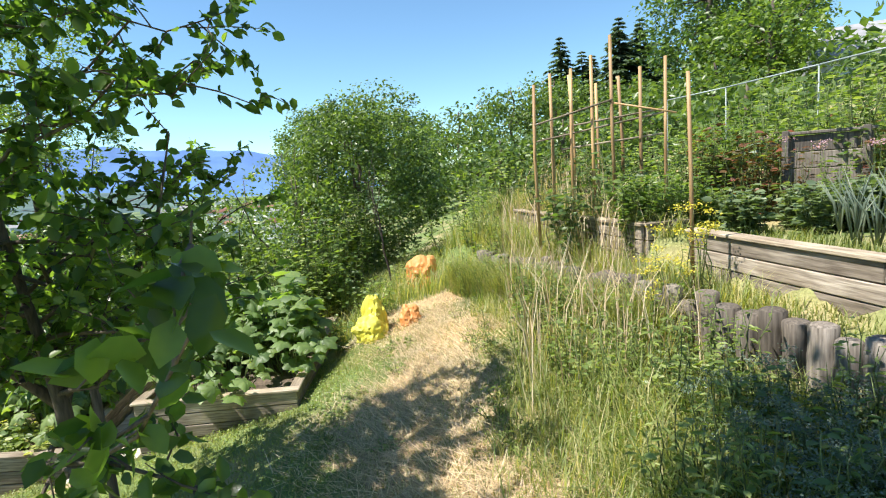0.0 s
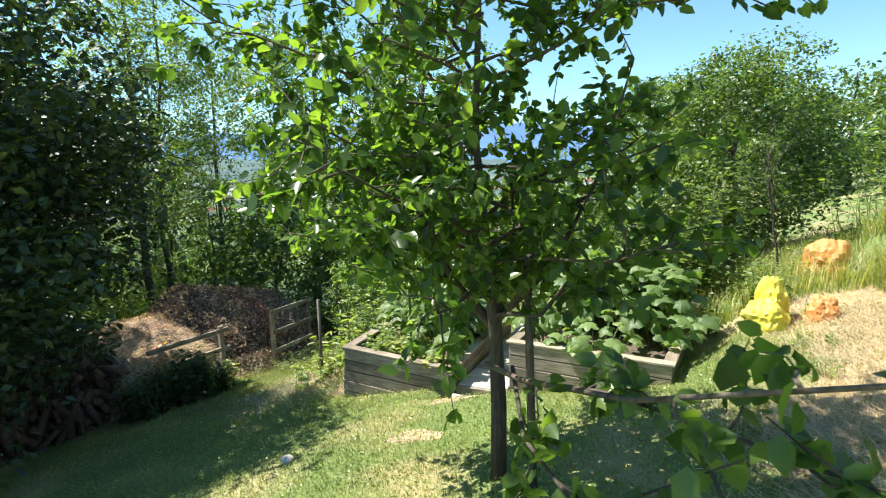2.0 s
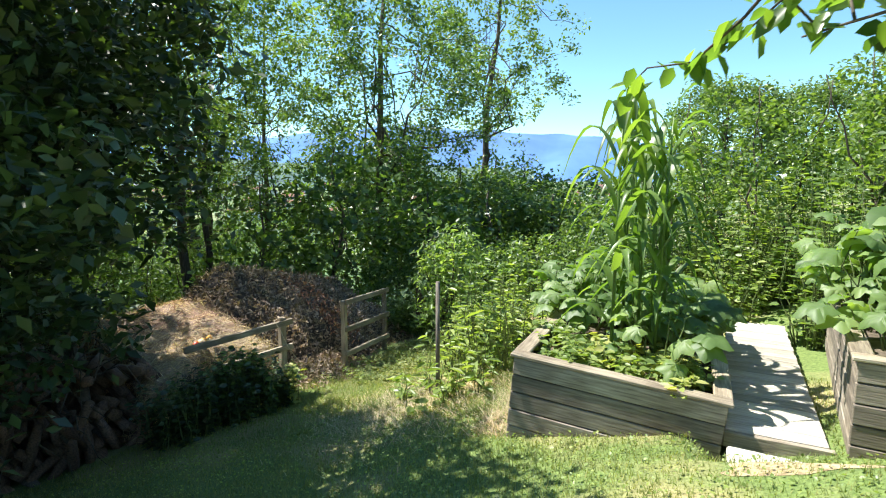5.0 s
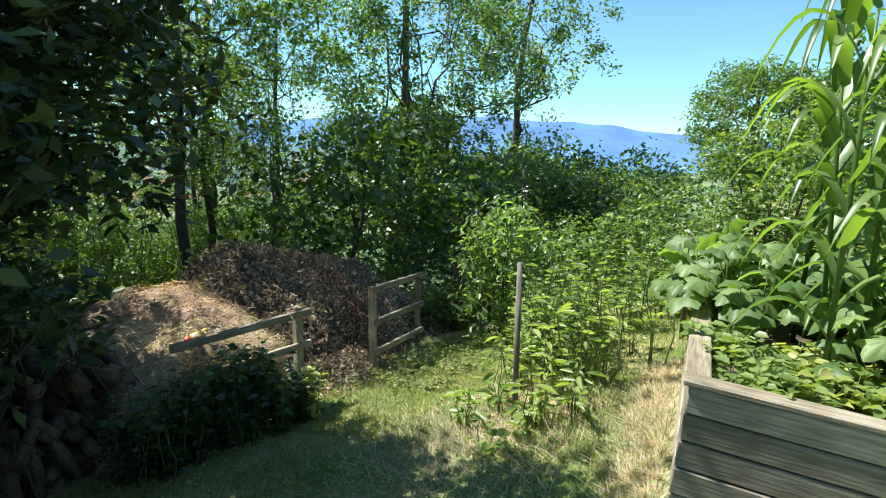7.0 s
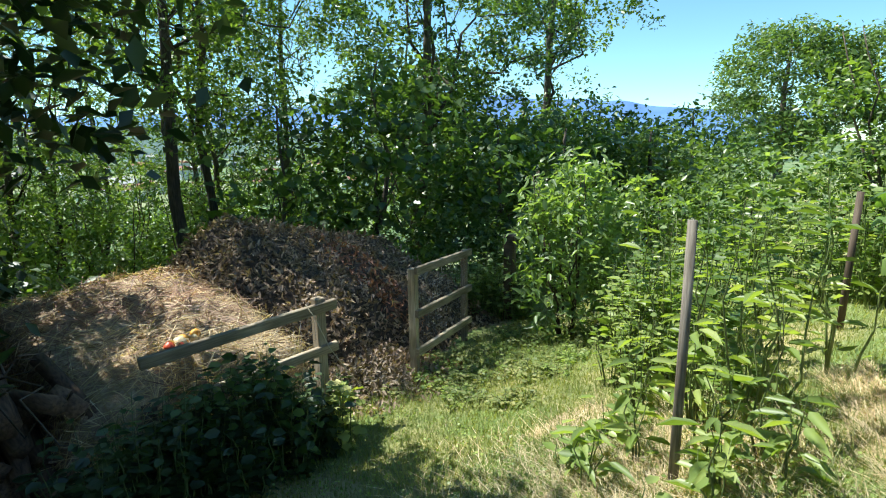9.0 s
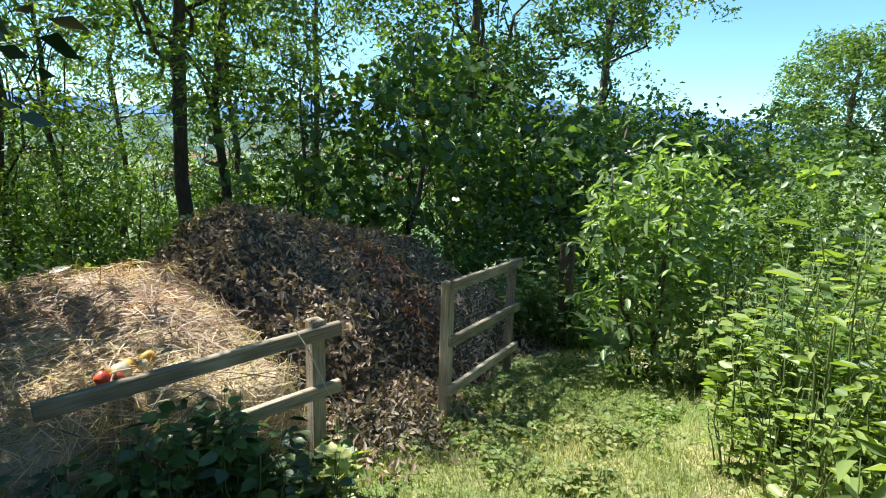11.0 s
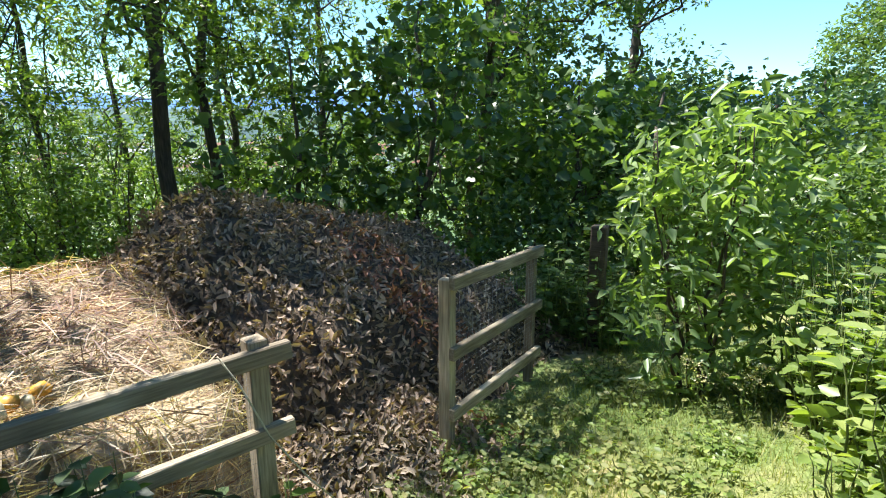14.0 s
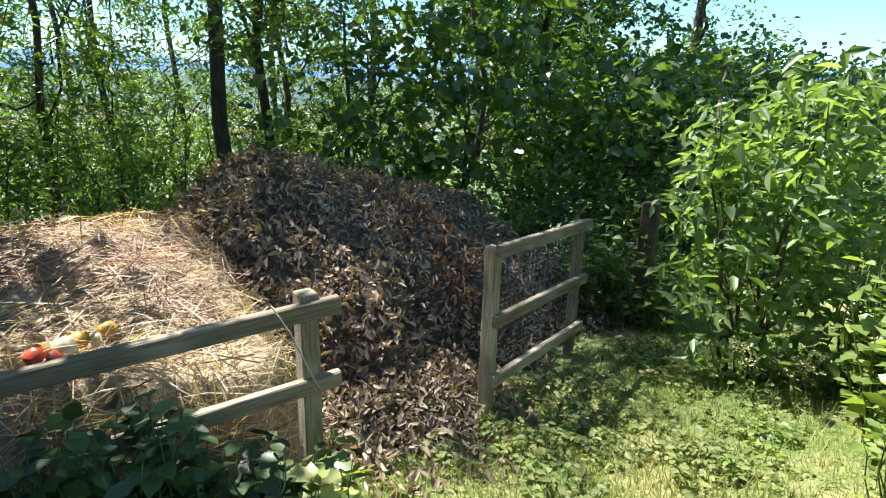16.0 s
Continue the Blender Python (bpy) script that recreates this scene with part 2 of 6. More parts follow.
# ---- mesh helpers ----
def mesh_from(name, V, F, mat, parent=None, label="", smooth=False):
    """One mesh object from arrays of vertices and of equal-sided faces."""
    me = bpy.data.meshes.new(name)
    V = np.asarray(V, np.float32)
    groups = F if isinstance(F, list) else [F]
    groups = [np.asarray(f, np.int32) for f in groups if len(f)]
    me.vertices.add(len(V))
    me.vertices.foreach_set("co", V.ravel())
    total, loops = np.concatenate([np.full(len(f), f.shape[1], np.int32) for f in groups]), np.concatenate([f.ravel() for f in groups])
    me.loops.add(len(loops))
    me.loops.foreach_set("vertex_index", loops)
    me.polygons.add(len(total))
    me.polygons.foreach_set("loop_start", np.concatenate([[0], np.cumsum(total)[:-1]]).astype(np.int32))
    if smooth:
        me.polygons.foreach_set("use_smooth", np.ones(len(total), bool))
    me.update(calc_edges=True)
    me.validate()
    me.materials.append(mat)
    ob = new(name, me)
    if parent is not None:
        ob.parent = parent
    if label:
        ob["label"] = label
    return ob


def empty(name, x, y, z, rz=0.0):
    ob = new(name)
    ob.empty_display_size = 0.1
    ob.matrix_basis = pose(x, y, z, 0, 0, rz)
    return ob


def unit(a):
    return a / np.maximum(np.linalg.norm(a, axis=-1, keepdims=True), 1e-9)


def tubes(paths, sides=7):
    """Vertices and faces of tapered tubes; a path is a list of (x, y, z, radius)."""
    Vs, Fs, base = [], [], 0
    ang = np.linspace(0, 2 * math.pi, sides, endpoint=False)
    for path in paths:
        P = np.array(path, float)
        C, r = P[:, :3], P[:, 3]
        T = unit(np.gradient(C, axis=0))
        ref = np.where(np.abs(T[:, 2:3]) > 0.9, [[1.0, 0, 0]], [[0, 0, 1.0]])
        A = unit(np.cross(T, ref))
        Bn = np.cross(T, A)
        ring = C[:, None] + r[:, None, None] * (np.cos(ang)[None, :, None] * A[:, None] + np.sin(ang)[None, :, None] * Bn[:, None])
        n = len(C)
        Vs.append(ring.reshape(-1, 3))
        i = np.arange(n - 1)[:, None] * sides
        k = np.arange(sides)[None]
        kn = (k + 1) % sides
        Fs.append(np.stack([i + k, i + kn, i + sides + kn, i + sides + k], -1).reshape(-1, 4) + base)
        base += n * sides
        Vs.append(C[[0, -1]])
        caps = np.stack([np.full(sides, base), kn[0] + base - n * sides, k[0] + base - n * sides, np.full(sides, base)], -1)[:, :3]
        cape = np.stack([np.full(sides, base + 1), k[0] + base - sides, kn[0] + base - sides], -1)
        Fs.append(np.concatenate([caps, cape])[:, [0, 1, 2, 2]])
        base += 2
    F = np.concatenate(Fs)
    tri = F[:, 2] == F[:, 3]
    return np.concatenate(Vs), [F[~tri], F[tri][:, :3]]


def wander(p, q, r0, r1, n=7, wob=0.06, seed_rng=None, sag=0.0):
    """A crooked tapered path from p to q."""
    g = seed_rng or rng
    t = np.linspace(0, 1, n)
    p, q = np.array(p, float), np.array(q, float)
    L = np.linalg.norm(q - p)
    c = p[None] + (q - p)[None] * t[:, None]
    c[1:-1] += g.normal(0, wob * L * 0.5, (n - 2, 3))
    c[:, 2] -= sag * L * np.sin(t * math.pi)
    return [(*v, r0 + (r1 - r0) * k) for v, k in zip(c, t)]


LEAF6 = (np.array([(0, 0, 0), (-0.30, 0.28, 0.07), (-0.27, 0.66, 0.04), (0, 1, -0.10), (0.27, 0.66, 0.04), (0.30, 0.28, 0.07)]), np.array([(0, 1, 2, 3), (0, 3, 4, 5)]))
LEAF4 = (np.array([(0, 0, 0), (-0.27, 0.45, 0.07), (0, 1, -0.06), (0.27, 0.45, 0.07)]), np.array([(0, 1, 2), (0, 2, 3)]))
NARROW = (np.array([(0, 0, 0), (-0.14, 0.35, 0.03), (0, 1, -0.12), (0.14, 0.35, 0.03)]), np.array([(0, 1, 2), (0, 2, 3)]))
LOBED = (np.array([(0, 0, 0), (-0.29, 0.05, 0.05), (-0.48, 0.42, 0.10), (-0.26, 0.50, 0.03), (-0.29, 0.85, 0.05), (0, 1.05, -0.10),
                   (0.29, 0.85, 0.05), (0.26, 0.50, 0.03), (0.48, 0.42, 0.10), (0.29, 0.05, 0.05), (0, 0.5, -0.03)]),
         np.array([(0, 1, 2, 10), (10, 2, 3, 4), (10, 4, 5, 6), (10, 6, 7, 8), (10, 8, 9, 0)]))
BROAD = (np.array([(0, 0, 0), (-0.38, -0.12, 0.02), (-0.58, 0.25, -0.05), (-0.42, 0.70, -0.12), (0, 0.95, -0.22), (0.42, 0.70, -0.12), (0.58, 0.25, -0.05),
                   (0.38, -0.12, 0.02), (0, 0.42, 0.10)]),
         np.array([(0, 1, 2, 8), (8, 2, 3, 4), (8, 4, 5, 6), (8, 6, 7, 0)]))
LEAFLET = (np.array([(0, 0, 0), (-0.20, 0.28, 0.06), (-0.15, 0.62, 0.03), (0, 1, -0.18), (0.15, 0.62, 0.03), (0.20, 0.28, 0.06)]), np.array([(0, 1, 2, 3), (0, 3, 4, 5)]))
LANCE = (np.array([(0, 0, 0), (-0.13, 0.25, 0.05), (-0.12, 0.62, 0.03), (0, 1, -0.22), (0.12, 0.62, 0.03), (0.13, 0.25, 0.05)]), np.array([(0, 1, 2, 3), (0, 3, 4, 5)]))
CURLED = (np.array([(0, 0, 0), (-0.26, 0.3, 0.20), (-0.22, 0.7, 0.16), (0, 1, 0.14), (0.22, 0.7, 0.18), (0.26, 0.3, 0.22)]), np.array([(0, 1, 2, 3), (0, 3, 4, 5)]))


def scatter(shape, P, axis, normal, size, widen=1.0):
    """Copies of one small shape at the points P, pointing along axis with their face to normal."""
    tv, tf = shape
    a = unit(np.asarray(axis, float))
    x = unit(np.cross(a, normal))
    n = np.cross(x, a)
    s = np.broadcast_to(np.asarray(size, float), (len(P),))
    V = P[:, None] + s[:, None, None] * (widen * tv[None, :, 0:1] * x[:, None] + tv[None, :, 1:2] * a[:, None] + tv[None, :, 2:3] * n[:, None])
    F = tf[None] + (np.arange(len(P)) * len(tv))[:, None, None]
    return V.reshape(-1, 3), F.reshape(-1, tf.shape[1])


def leaf_ways(n, g, down=0.35, up=0.9):
    axis = g.normal(0, 1, (n, 3))
    axis[:, 2] = axis[:, 2] * 0.55 - down
    normal = g.normal(0, 0.6, (n, 3))
    normal[:, 2] += up
    return axis, normal


def tuft(clumps, radii, per, g, flat=0.75):
    """Points gathered in clumps."""
    k = np.repeat(np.arange(len(clumps)), per)
    d = unit(g.normal(0, 1, (len(k), 3))) * (g.random(len(k)) ** 0.5)[:, None]
    d[:, 2] *= flat
    return clumps[k] + d * np.asarray(radii)[k][:, None]


def box_mesh(name, size, mat, bevel=0.006, warp=0.0, sag=0.0):
    """A sawn board or beam with softened edges, its length along x, lying from 0 to its length."""
    bm = bmesh.new()
    bmesh.ops.create_cube(bm, size=1)
    bmesh.ops.scale(bm, vec=size, verts=bm.verts)
    bmesh.ops.translate(bm, vec=(size[0] / 2, 0, size[2] / 2), verts=bm.verts)
    bmesh.ops.bevel(bm, geom=bm.edges[:], offset=bevel, segments=1, affect="EDGES")
    me = bpy.data.meshes.new(name)
    bm.to_mesh(me)
    bm.free()
    me.materials.append(mat)
    return me


def part(name, me, parent, m, label=""):
    ob = new(name, me)
    ob.parent = parent
    ob.matrix_basis = m
    if label:
        ob["label"] = label
    return ob


def smooth_step(a, b, v):
    k = np.clip((v - a) / (b - a), 0, 1)
    return k * k * (3 - 2 * k)


# ---- the lie of the land ----
def palisade_x(y):
    return 1.85 - 0.41 * (np.clip(y, -2, 9) - 2.64)


def wall_x(y):
    return np.where(y < 4.8, 2.12 - 0.25 * (y - 3.02), 1.39 - 0.36 * (np.minimum(y, 10.0) - 4.93))


def land(x, y):
    x, y = np.asarray(x, float), np.asarray(y, float)
    z = np.where(x < 0, 0.27 * x, 0.12 * x)
    low = -2.565 + 0.13 * (x + 9.5)
    z = np.where(x < -9.5, low, z)
    z = np.where(x < -14, -3.15 + 0.34 * (x + 14), z)
    z = np.maximum(z, -42.0 - 0.0 * x)
    fade = 1 - smooth_step(8.0, 11.0, y)
    xp, xw = palisade_x(y), wall_x(y)
    up = smooth_step(-0.02, 0.10, x - xp) * (0.52 - 0.12 * xp) * fade
    up2 = smooth_step(0.0, 0.10, x - xw) * 0.34 * fade
    flat = np.where(x > xp, -0.12 * (x - xp), 0) * fade
    hill = np.where(x > 4, 0.17 * (x - 4), 0)
    hill = np.minimum(hill, 60)
    bumpy = 0.03 * np.sin(1.7 * x + 0.6) * np.sin(1.3 * y + 1.1) + 0.015 * np.sin(4.1 * x) * np.cos(3.7 * y)
    edge = -4.62 - 0.26 * (y - 5.0)
    dip = -0.27 * smooth_step(-0.12, 0.12, x - edge) * (1 - smooth_step(-2.1, -1.5, x)) * smooth_step(4.5, 4.95, y) * (1 - smooth_step(8.2, 8.9, y))
    return z + dip + up + up2 + flat + hill + bumpy * (np.abs(x) < 30)


def gz(x, y):
    return float(land(np.array(x), np.array(y)))


def build_ground():
    def axis(lo, hi, step, far):
        core = np.arange(lo, hi, step)
        grow = [step]
        while sum(grow) < far:
            grow.append(grow[-1] * 1.25)
        g = np.cumsum(grow)
        return np.concatenate([(lo - g)[::-1], core, core[-1] + g])
    xs, ys = axis(-16, 5, 0.14, 4500), axis(-3, 13, 0.16, 4500)
    X, Y = np.meshgrid(xs, ys, indexing="ij")
    V = np.stack([X, Y, land(X, Y)], -1).reshape(-1, 3)
    n, m = len(xs), len(ys)
    i, j = np.meshgrid(np.arange(n - 1), np.arange(m - 1), indexing="ij")
    a = (i * m + j).ravel()
    F = np.stack([a, a + m, a + m + 1, a + 1], -1)
    ob = mesh_from("ground", V, F, M_GROUND, smooth=True)
    tagged(ob, "sloping mown garden ground with dry and green grass", "ground", kind="structure")


build_ground()


# ---- plants: kinds ----
def tree(name, label, x, y, height, r, crown, clumps, per, leaf, mat, limbs=7, lean=(0, 0), shape=LEAF4, clump_r=0.5, bark=None, seed=1, crook=0.03, hollow=0.45, stems=1, category="tree", lai=2.1, shift=(0.0, 0.0), limb_from=0.25):
    """A tree: tapered trunk, crooked limbs and a crown of leaves in clumps. crown: centre height and the three half-widths."""
    g = np.random.default_rng(seed)
    z = gz(x, y) - 0.05
    base = empty(name, x, y, z)
    tagged(base, label, category)
    bark = bark or M_BARK
    cz, rx, ry, rh = crown
    tops = []
    for s in range(stems):
        off = np.array([0.0, 0.0]) if stems == 1 else g.normal(0, 0.10, 2)
        q = np.array([lean[0] + off[0] * 5 * (stems > 1), lean[1] + off[1] * 5 * (stems > 1), height])
        pth = wander((off[0], off[1], 0), q, r, r * 0.22, 9, crook, g)
        V, F = tubes([pth], 9)
        mesh_from("trunk", V, F, bark, base, smooth=True)
        tops.append(np.array(pth)[:, :3])
    centre = np.array([lean[0] * 0.7 + shift[0], lean[1] * 0.7 + shift[1], cz])
    d = unit(g.normal(0, 1, (clumps, 3))) * (hollow + (1 - hollow) * g.random(clumps) ** 0.6)[:, None]
    C = centre + d * np.array([rx, ry, rh]) * (0.86 + 0.28 * g.random((clumps, 1)))
    limb_n = min(limbs, clumps)
    for k in range(limb_n):
        T = tops[k % stems]
        f = limb_from + (0.92 - limb_from) * k / max(1, limb_n)
        i = f * (len(T) - 1)
        p = T[int(i)] + (T[min(int(i) + 1, len(T) - 1)] - T[int(i)]) * (i - int(i))
        q = C[k]
        V, F = tubes([wander(p, q, r * 0.42 * (1.1 - f), r * 0.07, 7, 0.10, g)] +
                     [wander(p + (q - p) * u, C[g.integers(clumps)] * 0.35 + q * 0.65, r * 0.16 * (1.1 - f), r * 0.03, 5, 0.12, g) for u in (0.45, 0.7)], 6)
        mesh_from("limb", V, F, bark, base, smooth=True)
    area = {4: 0.36, 6: 0.42, 11: 0.72}[len(shape[0])] * leaf * leaf * 1.05
    per = max(6, int(lai * math.pi * rx * ry / area / clumps))
    P = tuft(C, clump_r * (0.6 + 0.8 * g.random(clumps)), per, g)
    P[:, 2] = np.maximum(P[:, 2], 0.08)
    a, n = leaf_ways(len(P), g)
    V, F = scatter(shape, P, a, n, leaf * (0.65 + 0.7 * g.random(len(P))))
    mesh_from("crown", V, F, mat, base)["kind"] = "stuff"
    return base


def conifer(name, label, x, y, height, r, seed, z=None):
    g = np.random.default_rng(seed)
    zb = gz(x, y) - 0.1 if z is None else z
    base = tagged(empty(name, x, y, zb), label, "tree")
    V, F = tubes([[(0, 0, 0, height * 0.018), (0, 0, height * 0.6, height * 0.01), (0, 0, height, 0.02)]], 7)
    mesh_from("trunk", V, F, M_BARK, base)
    P, A, N, S = [], [], [], []
    lv = np.linspace(0.10, 0.99, 30)
    for h in lv:
        reach = r * (1.02 - h) ** 0.85
        for k in range(9):
            th = g.random() * 6.283
            w = np.array([math.cos(th), math.sin(th), -0.28])
            reach_k = reach * (0.7 + 0.5 * g.random())
            for u in np.linspace(0.15, 1.0, 6):
                for s in (-1, 0, 1):
                    side = np.array([-w[1], w[0], 0]) * s * 0.7
                    P.append(np.array([0, 0, h * height]) + w * reach_k * u)
                    A.append(w + side + g.normal(0, 0.15, 3))
                    N.append((g.normal(0, 0.3), g.normal(0, 0.3), 1))
                    S.append(reach * 0.36 + 0.18)
    V, F = scatter(NARROW, np.array(P), np.array(A), np.array(N), np.array(S), 1.9)
    mesh_from("crown", V, F, M_FIR, base)["kind"] = "stuff"
    return base


def herb(name, label, x, y, h, spread, stems, leaves, leaf, mat, seed, shape=LEAF6, stem_mat=None, flower=None, droop=0.25, low=0.1, category="plant", lift=0.0):
    """A leafy plant: several stems from one root with leaves along them, and flower heads where it has any."""
    g = np.random.default_rng(seed)
    z = gz(x, y) - 0.02 + lift
    base = tagged(empty(name, x, y, z), label, category)
    paths, P, A = [], [], []
    tips = []
    for s in range(stems):
        th, rr = g.random() * 6.283, spread * math.sqrt(g.random())
        q = np.array([math.cos(th) * rr, math.sin(th) * rr, h * (0.65 + 0.4 * g.random())])
        p0 = np.array([q[0] * 0.35, q[1] * 0.35, 0])
        w = np.array(wander(p0, q, 0.004 + 0.004 * h, 0.0015, 6, 0.06, g))
        paths.append([tuple(v) for v in w])
        tips.append(q)
        f = low + (1 - low) * g.random(leaves)
        i = np.minimum((f * 5).astype(int), 4)
        P.append(w[i, :3] + (w[i + 1, :3] - w[i, :3]) * (f * 5 - i)[:, None])
        az = g.random(leaves) * 6.283
        A.append(np.stack([np.cos(az), np.sin(az), 0.35 - droop - 0.7 * g.random(leaves) * droop], -1))
    V, F = tubes(paths, 5)
    mesh_from("stem", V, F, stem_mat or M_STEM, base)["kind"] = "stuff"
    P, A = np.concatenate(P), np.concatenate(A)
    N = g.normal(0, 0.35, A.shape)
    N[:, 2] += 1
    P += unit(A) * leaf * 0.25
    V, F = scatter(shape, P, A, N, leaf * (0.6 + 0.8 * g.random(len(P))))
    mesh_from("leaves", V, F, mat, base)["kind"] = "stuff"
    if flower:
        T = np.array(tips)
        for tip in T:
            C = tip + g.normal(0, flower[1], (40, 3)) * np.array([1, 1, 0.4])
            a, n = leaf_ways(len(C), g, 0, 1.2)
            V, F = scatter(LEAF4, C, a, n, flower[2])
            mesh_from("flower_head", V, F, flower[0], base)["kind"] = "stuff"
    return base


def broad_leaf_mesh(name, mat, seed):
    """One soft, shallowly lobed leaf with a sunken heart and drooping rim."""
    g = np.random.default_rng(seed)
    n = 21
    th = np.linspace(-math.pi * 0.94, math.pi * 0.94, n)
    r = 0.52 * (1 + 0.20 * np.cos(5 * th)) * (1 - 0.10 * np.abs(th) / math.pi) * (1 + g.normal(0, 0.04, n))
    rim = np.stack([np.sin(th) * r, 0.36 + np.cos(th) * r, -0.12 - 0.10 * g.random(n) - 0.05 * np.cos(5 * th)], -1)
    mid = np.stack([np.sin(th) * r * 0.55, 0.36 + np.cos(th) * r * 0.55, 0.03 + 0.03 * np.cos(10 * th)], -1)
    V = np.concatenate([[(0, 0.12, 0.0)], mid, rim])
    i = np.arange(n - 1)
    tri = np.stack([np.zeros(n - 1, int), i + 1, i + 2], -1)
    quad = np.stack([i + 1, i + 1 + n, i + 2 + n, i + 2], -1)
    ob = mesh_from(name, V, [quad, tri], mat, smooth=True)
    me = ob.data
    bpy.data.objects.remove(ob)
    return me


SQUASH_LEAVES = [broad_leaf_mesh("squash_leaf", M_SQUASH, 40 + k) for k in range(5)]


def big_leaf_plant(name, label, x, y, z, count, spread, leaf, height, seed, climb=0.0):
    """Squash: broad soft leaves, each on its own stalk."""
    g = np.random.default_rng(seed)
    base = tagged(empty(name, x, y, z), label, "plant")
    for k in range(count):
        th, rr = g.random() * 6.283, spread * math.sqrt(g.random())
        h = height * (0.45 + 0.7 * g.random()) * (1 - 0.4 * rr / spread) + climb * g.random()
        q = np.array([math.cos(th) * rr, math.sin(th) * rr, h])
        V, F = tubes([wander((q[0] * 0.5, q[1] * 0.5, 0), q, 0.007, 0.004, 4, 0.08, g)], 4)
        stalk = mesh_from("stalk", V, F, M_STEM, base)
        lf = part("leaf", SQUASH_LEAVES[k % 5], stalk, Matrix.Identity(4))
        s = leaf * (0.6 + 0.7 * g.random())
        lf.matrix_basis = Matrix.LocRotScale(q, Euler((g.normal(-0.25, 0.28), g.normal(0, 0.28), th - math.pi / 2 + g.normal(0, 0.6))), (s, s, s))
    return base


def ribbon(p, way, length, width, rise, g, n=7):
    """One arching strap leaf."""
    t = np.linspace(0, 1, n)
    w = np.array([way[0], way[1], 0])
    side = np.array([-way[1], way[0], 0])
    c = p + np.outer(t * length * 0.75, w) + np.outer(rise * length * (t * 1.5 - 1.55 * t * t), [0, 0, 1])
    prof = width * np.sin(np.clip(0.25 + t * 0.75, 0, 1) * math.pi) ** 0.8 * (1 - 0.3 * t)
    L, R = c - side * prof[:, None] * 0.5, c + side * prof[:, None] * 0.5
    up = np.array([0, 0, 1.0]) * width * 0.18
    V = np.stack([L + up, c, R + up], 1).reshape(-1, 3)
    F = []
    for i in range(n - 1):
        F += [(3 * i, 3 * i + 1, 3 * i + 4, 3 * i + 3), (3 * i + 1, 3 * i + 2, 3 * i + 5, 3 * i + 4)]
    return V, np.array(F)


def corn(x, y, z, h, seed):
    g = np.random.default_rng(seed)
    base = tagged(empty("corn_plant", x, y, z), "tall green maize plant with arching strap leaves in the raised bed", "plant", "maize in the raised bed")
    lean = g.normal(0, 0.06, 2)
    V, F = tubes([[(0, 0, 0, 0.016), (lean[0] * 0.5, lean[1] * 0.5, h * 0.5, 0.013), (lean[0], lean[1], h * 0.86, 0.006)]], 7)
    mesh_from("stalk", V, F, M_CORN, base, smooth=True)
    th = g.random() * 6.28
    for k in range(11):
        f = 0.12 + 0.74 * k / 10
        th += math.pi + g.normal(0, 0.4)
        V, F = ribbon(np.array([lean[0] * f, lean[1] * f, h * f]), (math.cos(th), math.sin(th)), (0.45 + 0.35 * g.random()) * (1.0 if k < 9 else 0.85), 0.085, 0.75 + 0.9 * f, g, 9)
        mesh_from("leaf", V, F, M_CORN, base, smooth=True)
    return base


def grass(name, label, pts, heights, width, mat, g, lean=0.35, seg=2):
    """Blades of grass as one sheet of stuff: bent tapering strips."""
    n = len(pts)
    z = land(pts[:, 0], pts[:, 1])
    th = g.random(n) * 6.283
    bend = lean * (0.3 + g.random(n))
    w = np.stack([np.cos(th), np.sin(th)], -1)
    s = np.stack([-w[:, 1], w[:, 0], np.zeros(n)], -1) * (width * (0.6 + 0.8 * g.random(n)))[:, None]
    b = np.stack([pts[:, 0], pts[:, 1], z - 0.01], -1)
    if seg == 1:
        tip = b + np.stack([w[:, 0] * bend * heights, w[:, 1] * bend * heights, heights], -1)
        V = np.stack([b - s, b + s, tip], 1).reshape(-1, 3)
        F = (np.arange(n) * 3)[:, None] + np.array([0, 1, 2])
        ob = mesh_from(name, V, F, mat)
    else:
        m = b + np.stack([w[:, 0] * bend * heights * 0.28, w[:, 1] * bend * heights * 0.28, heights * 0.6], -1)
        tip = b + np.stack([w[:, 0] * bend * heights, w[:, 1] * bend * heights, heights * (1 - 0.25 * bend)], -1)
        V = np.stack([b - s, b + s, m + s * 0.75, m - s * 0.75, tip], 1).reshape(-1, 3)
        k = (np.arange(n) * 5)[:, None]
        ob = mesh_from(name, V, [k + np.array([0, 1, 2, 3]), k + np.array([3, 2, 4])], mat)
    tagged(ob, label, "grass", kind="stuff")
    return ob


